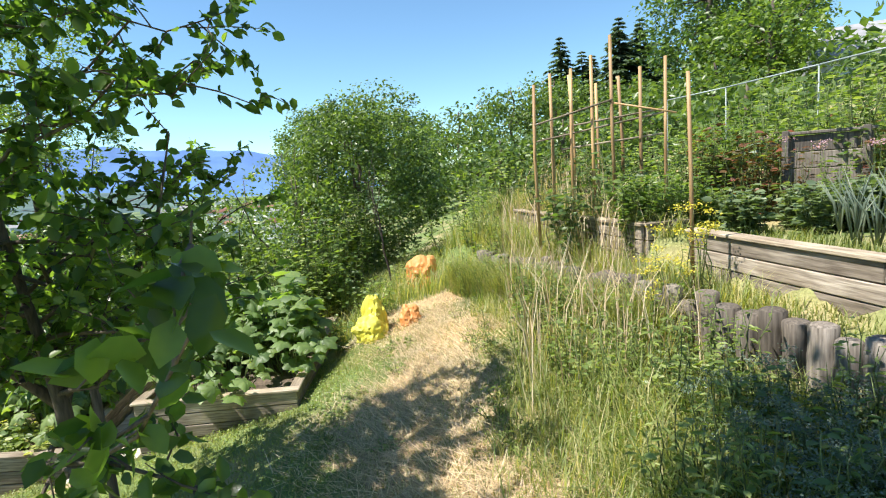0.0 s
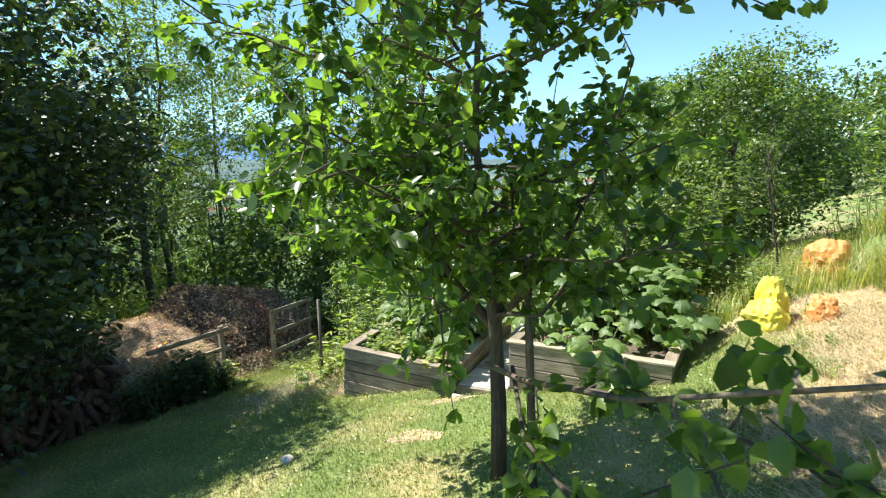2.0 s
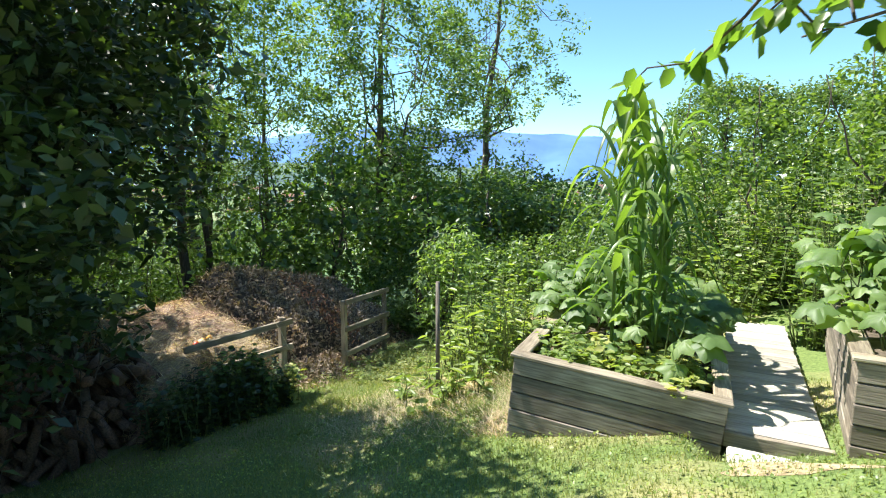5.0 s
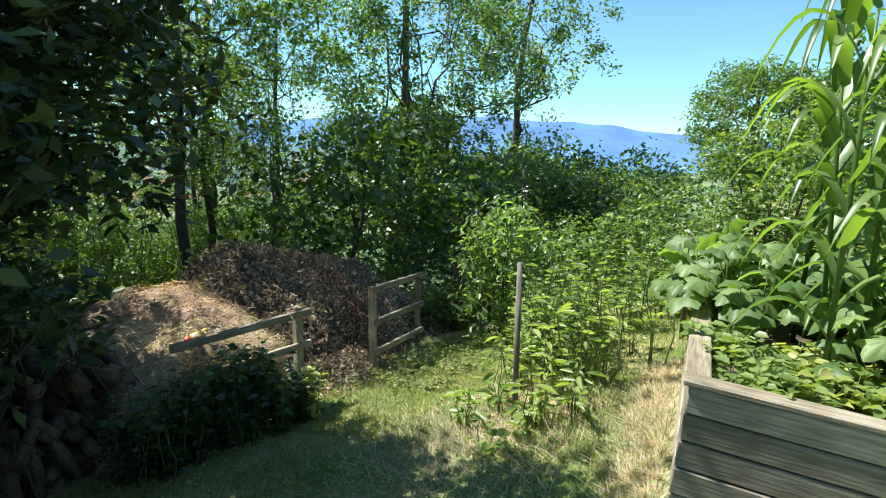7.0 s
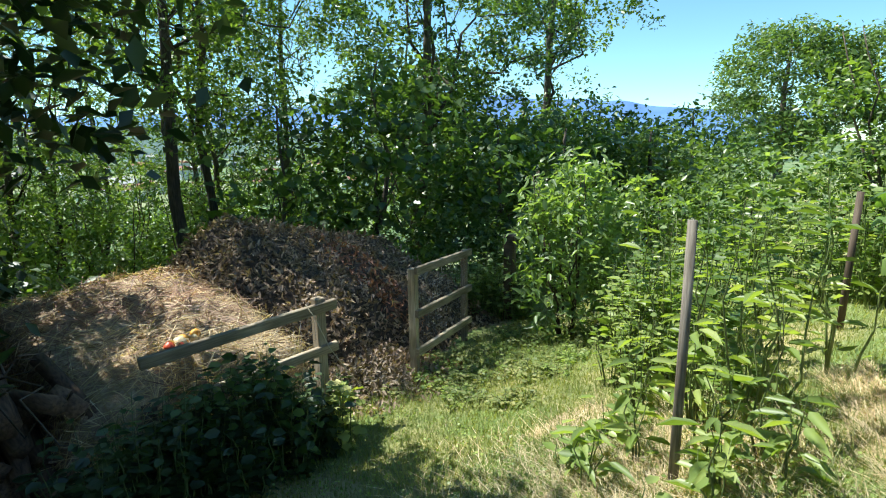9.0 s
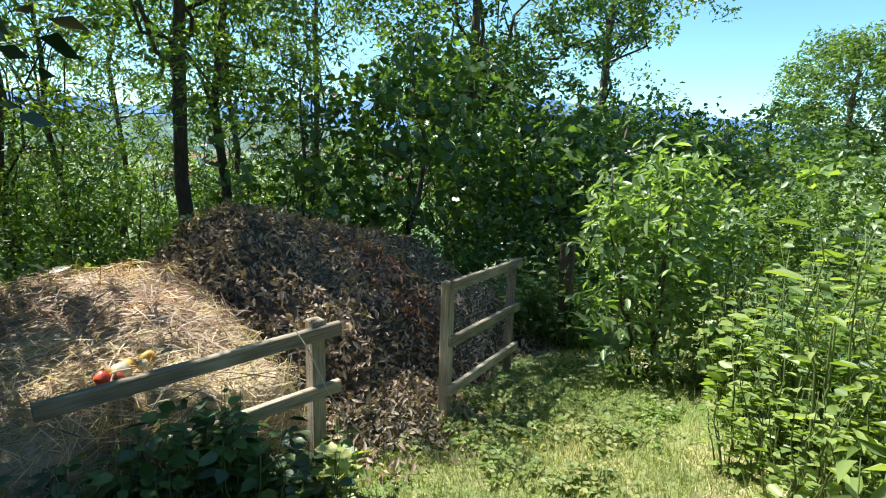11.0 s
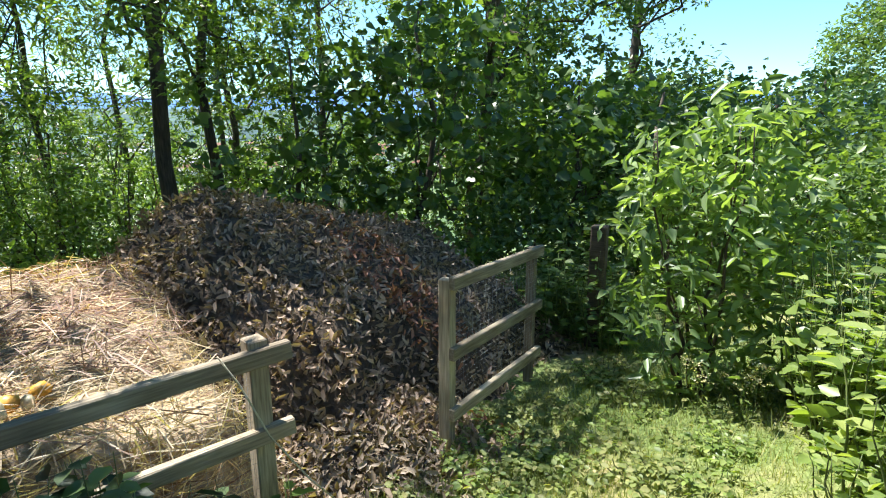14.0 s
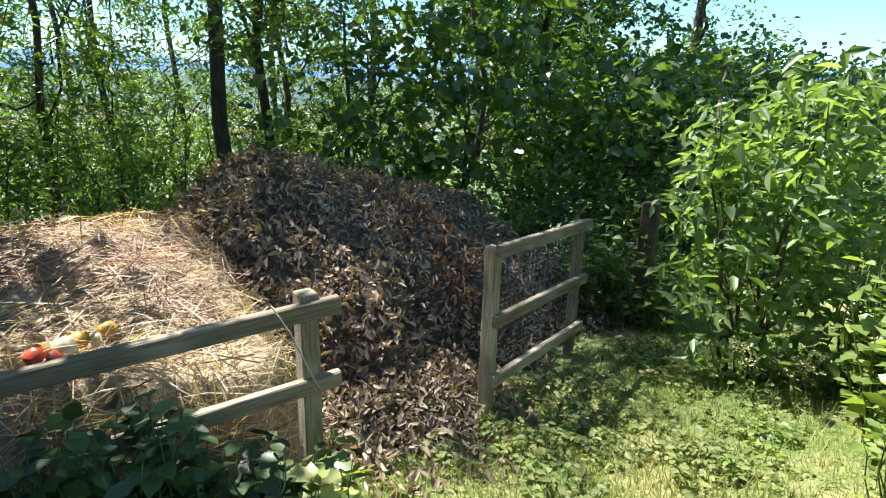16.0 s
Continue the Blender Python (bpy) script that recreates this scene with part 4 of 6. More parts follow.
# ---- the apple tree by the path ----
def apple():
    g = np.random.default_rng(400)
    x0, y0 = -2.6, 2.98
    z0 = gz(x0, y0) - 0.05
    base = tagged(empty("apple_tree", x0, y0, z0), "young apple tree with dark glossy leaves beside the path", "tree")
    z = lambda v: v - z0
    trunk = [(0, 0, 0, 0.056), (0.01, 0.0, z(-0.2), 0.052), (0.0, -0.02, z(0.35), 0.046), (0.03, -0.15, z(0.9), 0.028), (0.05, -0.28, z(1.5), 0.022), (0.10, -0.30, z(2.2), 0.016), (0.12, -0.28, z(2.9), 0.010), (0.1, -0.2, z(3.5), 0.006)]
    V, F = tubes([trunk], 10)
    mesh_from("trunk", V, F, M_BARK, base, smooth=True)
    T = np.array(trunk)
    ends = []
    low = [(0.05, -0.2, z(0.15), 0.018), (0.7, -0.95, z(0.45), 0.012), (1.35, -1.55, z(0.75), 0.008), (1.85, -1.95, z(1.05), 0.005), (2.08, -2.10, z(1.30), 0.0035), (2.16, -2.18, z(1.52), 0.002)]
    low2 = [(0.7, -0.95, z(0.45), 0.012), (1.2, -1.25, z(0.62), 0.008), (1.75, -1.60, z(0.72), 0.005), (2.2, -1.95, z(0.78), 0.002)]
    low3 = [(0.4, -0.5, z(0.3), 0.012), (0.9, -1.3, z(0.40), 0.008), (1.3, -1.75, z(0.52), 0.005), (1.65, -1.9, z(0.85), 0.002)]
    fork = [[(0, -0.02, z(0.32), 0.036), (-0.3, -0.05, z(0.6), 0.03), (-0.55, -0.1, z(1.1), 0.022), (-0.7, 0.0, z(1.7), 0.014), (-0.75, 0.1, z(2.3), 0.004)], [(0, -0.02, z(0.36), 0.03), (0.35, 0.1, z(0.75), 0.022), (0.6, 0.2, z(1.3), 0.014), (0.75, 0.25, z(1.9), 0.004)], [(0, 0.0, z(0.30), 0.028), (-0.15, 0.5, z(0.8), 0.02), (-0.2, 0.8, z(1.5), 0.004)]]
    fork += [[(-0.55, -0.1, z(1.1), 0.014), (-1.0, -0.35, z(1.35), 0.009), (-1.4, -0.6, z(1.55), 0.003)], [(-0.3, -0.05, z(0.6), 0.013), (-0.75, -0.45, z(0.85), 0.009), (-1.15, -0.85, z(1.0), 0.003)], [(-0.55, -0.1, z(1.1), 0.012), (-0.95, -0.6, z(1.7), 0.008), (-1.2, -0.9, z(2.2), 0.003)], [(-0.3, -0.05, z(0.6), 0.012), (-0.9, 0.1, z(0.95), 0.008), (-1.4, 0.1, z(0.85), 0.003)], [(-0.3, -0.05, z(0.6), 0.012), (-0.8, -0.1, z(0.98), 0.009), (-1.2, -0.25, z(1.02), 0.006), (-1.45, -0.3, z(0.88), 0.003)], [(-0.55, -0.1, z(1.1), 0.012), (-0.9, 0.3, z(1.5), 0.008), (-1.1, 0.5, z(1.7), 0.003)]]
    paths = [low, low2, low3] + fork
    for k in range(46):
        f = 0.30 + 0.66 * k / 45
        i = f * (len(T) - 1)
        p = T[int(i), :3] + (T[min(int(i) + 1, len(T) - 1), :3] - T[int(i), :3]) * (i - int(i))
        th = k * 2.4 + g.normal(0, 0.3)
        reach = (1.40 - 0.60 * abs(f - 0.58)) * (0.75 + 0.4 * g.random())
        q = p + np.array([math.cos(th) * reach, math.sin(th) * reach, 0.25 + 0.35 * g.random()])
        paths.append(wander(p, q, 0.020 * (1.2 - f), 0.003, 7, 0.09, g))
    P, A, owner, limbs = [], [], [], []
    for k, pth in enumerate(paths):
        W = np.array(pth)
        twigs = []
        m = 11 if k > 2 else 8
        for j in range(m):
            u = 0.25 + 0.7 * j / (m - 1)
            i = u * (len(W) - 1)
            p = W[int(i), :3] + (W[min(int(i) + 1, len(W) - 1), :3] - W[int(i), :3]) * (i - int(i))
            L = (0.30 + 0.25 * g.random()) if k > 2 else (0.16 + 0.16 * g.random())
            q = p + unit(g.normal(0, 1, 3) * np.array([1, 1, 0.6]) + np.array([0, 0, 0.25])) * L
            twigs.append(wander(p, q, 0.005, 0.0015, 5, 0.1, g))
        V, F = tubes([pth] + twigs, 6)
        limbs.append(mesh_from("limb", V, F, M_TWIG, base, smooth=True))
        for w in twigs + [pth]:
            w = np.array(w)[:, :3]
            n = (22 if k > 2 else 15) if len(w) == 5 else 22
            u = (0.2 + 0.8 * g.random(n)) * (len(w) - 1) * 0.999
            i = u.astype(int)
            P.append(w[i] + (w[i + 1] - w[i]) * (u - i)[:, None] + g.normal(0, 0.018, (n, 3)))
            d = unit(w[-1] - w[0])
            owner += [k] * n
            A.append(d * 0.6 + g.normal(0, 0.7, (n, 3)) + np.array([0, 0, -0.45]))
    P, A = np.concatenate(P), np.concatenate(A)
    N = g.normal(0, 0.55, P.shape)
    N[:, 2] += 0.9
    near = P[:, 1] < -1.1
    V, F = scatter(LEAF6, P[~near], A[~near], N[~near], 0.080 * (0.6 + 0.65 * g.random((~near).sum())), 1.0)
    mesh_from("crown", V, F, M_APPLE, base)["kind"] = "stuff"
    tv, tf = LEAF6
    V = np.concatenate([tv, [(0, 0.28, -0.03), (0, 0.66, -0.05)]]) * np.array([1.05, 1, 1])
    lf = mesh_from("leaf", V, [np.array([(6, 1, 2, 7), (6, 7, 4, 5)]), np.array([(0, 1, 6), (0, 6, 5), (7, 2, 3), (7, 3, 4)])], M_APPLE, smooth=True)
    me = lf.data
    bpy.data.objects.remove(lf)
    for p, a, n, k in zip(P[near], A[near], N[near], np.array(owner)[near]):
        a = unit(a)
        x = unit(np.cross(a, n))
        s = 0.078 * (0.6 + 0.6 * g.random())
        m = Matrix((x, a, np.cross(x, a))).transposed().to_4x4() @ Matrix.Diagonal((s, s, s, 1))
        m.translation = p
        part("leaf", me, limbs[int(k)], m)
    st = tagged(empty("tree_stake", -2.28, 2.86, gz(-2.28, 2.86) - 0.05), "rough wooden stake beside the young tree", "stake")
    V, F = tubes([[(0, 0, 0, 0.028), (-0.03, 0.02, 0.9, 0.026), (-0.05, 0.03, 1.5, 0.024)]], 8)
    mesh_from("stake_pole", V, F, M_BARK, st)


apple()


# ---- compost bays ----
def heap(name, label, x_front, x_back, ys, tops, front, back, mat, lumps=0.06, shoulder=0.45):
    """A mound filling a bay: crest heights along y, a steep front face and a falling back."""
    n, m = 60, 60
    Y, X = np.meshgrid(np.linspace(ys[0], ys[-1], n), np.linspace(x_back, x_front, m), indexing="ij")
    ground = land(X, Y)
    crest = np.interp(Y, ys, tops)
    wave = 0.10 * np.sin(Y * 5.1 + 0.7) + 0.05 * np.sin(Y * 11.0)
    f = smooth_step(0, front, x_front - X + wave) * (shoulder + (1 - shoulder) * smooth_step(0, (x_front - x_back) * 0.62, x_front - X)) * smooth_step(0, back, X - x_back)
    ends = smooth_step(0, 0.35, Y - ys[0]) * smooth_step(0, 0.35, ys[-1] - Y)
    lump = lumps * (np.sin(X * 4.7 + 1.3) * np.cos(Y * 4.1 + 0.4) + 0.6 * np.sin(X * 10.3) * np.sin(Y * 9.1))
    Z = ground - 0.06 + f * ends * (crest - ground + 0.06 + lump)
    V = np.stack([X, Y, Z], -1).reshape(-1, 3)
    i, j = np.meshgrid(np.arange(n - 1), np.arange(m - 1), indexing="ij")
    a = (i * m + j).ravel()
    F = np.stack([a, a + 1, a + m + 1, a + m], -1)
    ob = mesh_from(name, V, F, mat, smooth=True)
    tagged(ob, label, "heap")
    A, B, C = V[F[:, 0]], V[F[:, 1]], V[F[:, 3]]
    w = np.linalg.norm(np.cross(B - A, C - A), axis=1) * ((f * ends).ravel()[F].max(1) > 0.05)
    return ob, A, B - A, C - A, w / w.sum()


def on_heap(h, n, g, jitter=0.03):
    """Points spread evenly over a mound's surface, and the mound's upward direction there."""
    ob, A, eu, ev, w = h
    k = g.choice(len(A), n, p=w)
    P = A[k] + eu[k] * g.random((n, 1)) + ev[k] * g.random((n, 1)) + g.normal(0, jitter, (n, 3))
    return P, unit(np.cross(eu[k], ev[k]))


def compost():
    g = np.random.default_rng(500)
    big = heap("compost_mound", "big mound of dry brown leaves in the compost bay", -10.62, -14.4, [5.15, 5.6, 5.9, 6.3, 6.8, 7.4, 8.1, 8.9], [-1.95, -1.72, -1.45, -1.27, -1.42, -1.56, -1.72, -1.95], 0.75, 1.3, M_HEAP)
    spill = heap("leaf_litter", "dry leaves spilled out of the open compost bay", -9.55, -11.3, [5.45, 5.9, 6.4, 6.9, 7.25], [-2.66, -2.58, -2.55, -2.58, -2.66], 1.2, 0.4, M_HEAP, 0.02)
    for h, n in ((big, 26000), (spill, 6500)):
        P, up = on_heap(h, n, g)
        P[:, 2] += 0.015
        a = g.normal(0, 1, (n, 3)) - 0.25 * up
        nn = g.normal(0, 0.45, (n, 3)) + up
        rusty = (np.sin(P[:, 1] * 3.1 + 0.8) * np.sin(P[:, 2] * 4.0 + P[:, 0] * 2.2) > 0.55) & (g.random(n) < 0.75)
        for pick, mat, lb in ((~rusty, M_DRYLEAF, "curled dry grey-brown leaves"), (rusty, M_RUSTLEAF, "curled rust-coloured leaves")):
            V, F = scatter(CURLED, P[pick], a[pick], nn[pick], 0.072 * (0.55 + 0.85 * g.random(pick.sum())), 0.62)
            tagged(mesh_from("dry_leaves", V, F, mat, h[0]), lb, kind="stuff")
    hay = heap("straw_mound", "mound of dry hay and straw in the compost bay", -10.26, -13.4, [3.5, 4.1, 4.65, 5.1, 5.5, 5.8], [-1.82, -1.66, -1.62, -1.64, -1.74, -1.95], 0.22, 1.0, M_HAY, 0.05, 0.74)
    strip = (np.array([(-0.010, -0.5, 0), (0.010, -0.5, 0), (0.010, 0.1, 0.06), (-0.010, 0.1, 0.06), (0.0, 0.5, -0.04)]), np.array([(0, 1, 2, 3), (3, 2, 4, 4)]))
    n = 19000
    P, up = on_heap(hay, n, g, 0.035)
    a = g.normal(0, 1, (n, 3)) * np.array([0.7, 1, 0.6]) + np.array([0, 0, -0.1])
    a -= up * (a * up).sum(1, keepdims=True) * 0.75
    brown = (P[:, 0] < -11.2 + 0.35 * np.sin(P[:, 1] * 4.0)) & (g.random(n) < 0.5) | (g.random(n) < 0.06)
    L = (0.15 + 0.16 * g.random(n)) * np.where(brown, 1.25, 1.0)
    for pick, mat, lb in ((~brown, M_STRAW, "loose dry straw"), (brown, M_BROWNSTRAW, "coarse reddish-brown dead stalks")):
        V, F = scatter(strip, P[pick], a[pick], up[pick] + g.normal(0, 0.4, (pick.sum(), 3)), L[pick])
        tri = F[:, 2] == F[:, 3]
        tagged(mesh_from("straw", V, [F[~tri], F[tri][:, :3]], mat, hay[0]), lb, kind="stuff")
    S = hay[1]
    # low front fence of the hay bay
    f = tagged(empty("compost_fence", -10.08, 5.55, gz(-10.08, 5.55) - 0.1), "low weathered wooden compost fence with two rails and wire mesh", "fence")
    zb = gz(-10.08, 5.55) - 0.1
    ang = math.degrees(math.atan2(4.10 - 5.57, -0.17))
    part("post", box_mesh("post", (-1.53 - zb, 0.085, 0.085), M_RAIL), f, pose(-0.02, -0.09, 0, 0, -90, 0))
    part("post", box_mesh("post", (0.80, 0.085, 0.085), M_POST), f, pose(-0.24, -1.34, -0.12, 0, -90, 0))
    tilt = 4.0
    part("rail", box_mesh("rail", (1.46, 0.045, 0.08), M_RAIL), f, pose(0.0, 0.045, -1.632 - zb, 0, tilt, ang))
    part("rail", box_mesh("rail", (1.10, 0.045, 0.075), M_RAIL), f, pose(0.0, 0.04, -1.985 - zb, 0, tilt, ang))
    wires = []
    for k in range(20):
        u = k / 19
        wires.append([(-0.03 - 0.13 * u, -0.08 - 1.2 * u, -2.35 - zb - 0.04 * u, 0.0008), (-0.03 - 0.13 * u, -0.08 - 1.2 * u, -1.60 - zb - 0.04 * u, 0.0008)])
    for k in range(30):
        h = -2.33 + 0.72 * k / 29 - zb
        wires.append([(-0.03, -0.08, h, 0.0008), (-0.16, -1.28, h - 0.08, 0.0008)])
    V, F = tubes(wires, 3)
    mesh_from("wire_mesh", V, F, M_WIRE, f, "fine galvanised wire mesh")
    rope = tagged(empty("twine", -10.03, 5.27, -1.52), "loose pale twine hanging from the fence rail", "twine")
    V, F = tubes([[(0, 0, 0.0, 0.004), (0.03, 0.06, -0.12, 0.004), (0.05, 0.16, -0.38, 0.004), (0.10, 0.30, -0.62, 0.004), (0.14, 0.48, -0.86, 0.004)]], 6)
    mesh_from("cord", V, F, M_ROPE, rope)
    # three-rail panel at the leaf bay
    zg = gz(-10.35, 6.8)
    p = tagged(empty("compost_gate", -10.27, 6.74, zg - 0.1), "weathered three-rail wooden compost panel with wire mesh", "fence")
    ag = math.degrees(math.atan2(8.02 - 6.75, -10.68 + 10.33))
    part("post", box_mesh("post", (-1.545 - zg + 0.1, 0.085, 0.07), M_RAIL), p, pose(-0.04, 0.0, 0, 0, -90, ag))
    part("post", box_mesh("post", (-1.60 - zg + 0.1, 0.07, 0.06), M_RAIL), p, pose(-0.40, 1.24, 0, 0, -90, ag))
    for h, l in ((-1.60, 1.36), (-2.04, 1.36), (-2.44, 1.36)):
        part("rail", box_mesh("rail", (l, 0.045, 0.08), M_RAIL), p, pose(0.035, -0.06, h - zg + 0.1, 0, 2.5, ag))
    wires = []
    for k in range(24):
        u = k / 23
        wires.append([(-0.36 * u, 1.24 * u, -2.40 - zg + 0.1 - 0.05 * u, 0.0005), (-0.36 * u, 1.24 * u, -1.56 - zg + 0.1 - 0.05 * u, 0.0005)])
    for k in range(24):
        h = -2.40 + 0.84 * k / 23 - zg + 0.1
        wires.append([(0, 0, h, 0.0005), (-0.36, 1.24, h - 0.05, 0.0005)])
    V, F = tubes(wires, 3)
    mesh_from("wire_mesh", V, F, M_WIRE, p, "fine galvanised wire mesh")
    q = tagged(empty("fence_post", -10.62, 8.98, gz(-10.62, 8.98) - 0.1), "dark weathered square fence post", "post")
    part("post_body", box_mesh("post_body", (1.25, 0.14, 0.14), M_POST, 0.012), q, pose(0, 0, 0, 4, -90, 15))
    # kitchen scraps on the hay
    for k, (x, y, s, m, nm, lb) in enumerate([(-10.86, 4.78, 0.042, M_FRUIT, "orange_half", "squeezed orange half on the hay"), (-10.80, 4.66, 0.044, M_FRUIT, "orange_half", "squeezed orange half on the hay"), (-10.72, 4.60, 0.05, M_PALEFRUIT, "melon_rind", "pale melon rind on the hay"),
                                              (-10.66, 4.50, 0.045, M_TOMATO, "tomato_scrap", "red tomato scrap on the hay"), (-10.60, 4.56, 0.04, M_TOMATO, "tomato_scrap", "red tomato scrap on the hay"), (-10.76, 4.72, 0.036, M_PALEFRUIT, "melon_rind", "pale melon rind on the hay"), (-10.70, 4.52, 0.04, M_FRUIT, "orange_half", "squeezed orange half on the hay")]):
        bm = bmesh.new()
        bmesh.ops.create_icosphere(bm, subdivisions=2, radius=s)
        for v in bm.verts:
            v.co += Vector((noise.noise(v.co * 30 + Vector((k, 0, 0))), noise.noise(v.co * 30 + Vector((0, k, 9))), 0)) * s * 0.3
            v.co.z = max(v.co.z * 0.8, -s * 0.5)
        me = bpy.data.meshes.new(nm)
        bm.to_mesh(me)
        bm.free()
        me.materials.append(m)
        for pl in me.polygons:
            pl.use_smooth = True
        fr = new(nm, me)
        near = S[np.argmin((S[:, 0] - x) ** 2 + (S[:, 1] - y) ** 2)]
        fr.matrix_basis = pose(x, y, near[2] + 0.05 + s * 0.3, 20 * k, 15, 40 * k)
        tagged(fr, lb, "food scrap")


compost()


def brush_pile():
    g = np.random.default_rng(600)
    x0, y0 = -10.7, 2.75
    z0 = gz(x0, y0)
    base = tagged(empty("brush_pile", x0, y0, z0 - 0.05), "dark pile of split logs, roots and brushwood in the shade", "wood pile")
    rows = 15
    for r in range(rows):
        for c in range(9):
            y = -1.35 + 2.6 * (r + 0.5 * (c % 2)) / rows + g.normal(0, 0.03)
            top = 1.30 - 0.35 * abs(y)
            z = 0.07 + 0.14 * c + g.normal(0, 0.02)
            if z > top:
                continue
            L, rad = 0.50 + 0.25 * g.random(), 0.055 + 0.035 * g.random()
            tip = g.normal(0, 0.16) if g.random() < 0.75 else g.normal(0, 0.6)
            w = unit(np.array([1.0, g.normal(0, 0.18), tip])) * L * 0.5
            p = np.array([0.05 + g.normal(0, 0.09) - 0.18 * z, y, z])
            V, F = tubes([[(*(p - w), rad), (*p, rad * (0.9 + 0.2 * g.random())), (*(p + w), rad * 0.92)]], 4 if c % 3 else 6)
            V[:, 2] = np.maximum(V[:, 2], 0.0)
            mesh_from("log", V, F, M_SPLIT if g.random() < 0.7 else M_BARK, base)
    for k in range(26):
        p = np.array([0.25 + 0.25 * g.random(), -1.2 + 2.4 * g.random(), 0.10 + 0.5 * g.random()])
        w = unit(np.array([0.5 * g.random(), g.normal(0, 0.5), 0.9])) * (0.25 + 0.15 * g.random())
        V, F = tubes([[(*(p - w), 0.05), (*p, 0.06), (*(p + w), 0.045)]], 4)
        V[:, 2] = np.maximum(V[:, 2], 0.0)
        mesh_from("log", V, F, M_SPLIT, base)
    for k in range(16):
        for j in range(9):
            p = np.array([g.normal(-0.2, 0.4), -1.4 + 2.2 * g.random(), 0.8 + 0.75 * g.random()])
            q = p + np.array([g.normal(0.3, 0.45), np.clip(g.normal(-0.1, 0.5), -1.0, 0.35), g.normal(0, 0.35)])
            V, F = tubes([wander(p, q, 0.012, 0.003, 6, 0.12, g)], 4)
            mesh_from("branch", V, F, M_TWIG, base)


brush_pile()


# ---- shrubs and weeds of the lower garden ----
def lower_plants():
    g = np.random.default_rng(700)
    tree("box_elder_shrub", "bright green box elder shrub with drooping leaflets", -9.5, 8.42, 1.95, 0.016, (1.16, 0.68, 0.68, 1.08), 210, 34, 0.115, M_ELDER, 16, (0, 0), LEAFLET, 0.19, M_TWIG, seed=701, stems=7, hollow=0.35, category="shrub", lai=10.0)
    st = tagged(empty("garden_stake", -7.36, 5.5, gz(-7.36, 5.5) - 0.1), "grey round wooden garden stake", "stake")
    V, F = tubes([[(0, 0, 0, 0.024), (0.0, 0.0, 0.7, 0.023), (0, 0.0, 1.40, 0.022)]], 9)
    mesh_from("stake_pole", V, F, M_LOG, st)
    st2 = tagged(empty("garden_stake", -7.0, 8.4, gz(-7.0, 8.4) - 0.1), "grey round wooden garden stake", "stake")
    V, F = tubes([[(0, 0, 0, 0.028), (0.02, 0.0, 1.25, 0.026)]], 9)
    mesh_from("stake_pole", V, F, M_POST, st2)
    k = 0
    for (x, y, h) in [(-7.3, 5.75, 0.75), (-7.15, 5.4, 0.6), (-7.6, 5.65, 0.7), (-7.75, 5.35, 0.5), (-7.05, 5.85, 0.9), (-6.95, 5.65, 0.55), (-7.45, 6.3, 0.8), (-7.8, 6.8, 0.8), (-7.3, 7.0, 0.9), (-7.7, 7.5, 1.0), (-8.2, 7.6, 0.9), (-7.3, 7.8, 1.0), (-8.0, 8.2, 1.0), (-8.5, 8.0, 0.7)]:
        k += 1
        herb("tall_weed", "tall leafy weed with long pale green leaves", x, y, h, 0.16, 3, 9, 0.14, M_WEED, 710 + k, LANCE, droop=0.22, category="weed")
    for (x, y, h) in [(-7.2, 6.6, 1.7), (-7.6, 7.2, 1.75), (-6.9, 7.3, 1.6), (-7.5, 6.2, 1.5), (-7.95, 6.95, 1.5)]:
        k += 1
        herb("teasel_plant", "tall spiky teasel with upright prickly heads", x, y, h, 0.28, 4, 11, 0.13, M_WEED, 710 + k, LANCE, droop=0.05, category="weed", flower=(M_ELDER, 0.02, 0.06))
    for i in range(30):
        y = 6.5 + 2.6 * g.random()
        x = -8.25 - 0.30 * (y - 6.3) + 1.05 * g.random()
        k += 1
        herb("tall_weed", "dense leafy weed in the overgrown bed", x, y, 0.7 + 0.5 * g.random(), 0.26, 7, 17, 0.06 + 0.04 * g.random(), M_WEED if i % 3 else M_LIGHTLEAF, 710 + k, LANCE if i % 2 else LEAF6, droop=0.22, category="weed")
    for i in range(26):
        x, y = -8.4 + 4.5 * g.random(), 8.8 + 2.6 * g.random()
        k += 1
        herb("bramble", "tangle of green bramble leaves", x, y, 0.9 + 0.5 * g.random(), 0.5, 11, 20, 0.085, M_LIGHTLEAF if i % 3 else M_WEED, 710 + k, category="bush")
    for (x, y) in [(-5.6, 10.2), (-4.9, 10.6), (-6.4, 10.4), (-2.9, 9.8), (-2.6, 10.2)]:
        k += 1
        herb("elder_bush", "elder bush with cream flower heads", x, y, 1.6, 0.6, 11, 20, 0.10, M_LIGHTLEAF, 710 + k, flower=(M_FLOWER, 0.06, 0.025), category="bush")
    for i in range(34):
        x, y = -10.05 + 0.42 * g.random(), 3.6 + 1.75 * g.random()
        k += 1
        # most of these carry the leaf colour darkened to stand for fence shade
        herb("bramble", "low bramble below the compost fence, mostly in shade-darkened leaves", x, y, (0.66 if y < 5.0 else 0.44) + 0.25 * g.random(), 0.22, 8, 16, 0.075, M_SHADE if i % 4 else M_MAPLE, 710 + k, low=0.02, category="bush")
    for i in range(9):
        x, y = -9.98 + 0.16 * g.random(), 4.35 + 0.75 * g.random()
        k += 1
        herb("bramble", "leafy bramble climbing the compost fence", x, y, 0.80 + 0.2 * g.random(), 0.16, 5, 14, 0.08, M_MAPLE, 710 + k, low=0.25, category="bush")
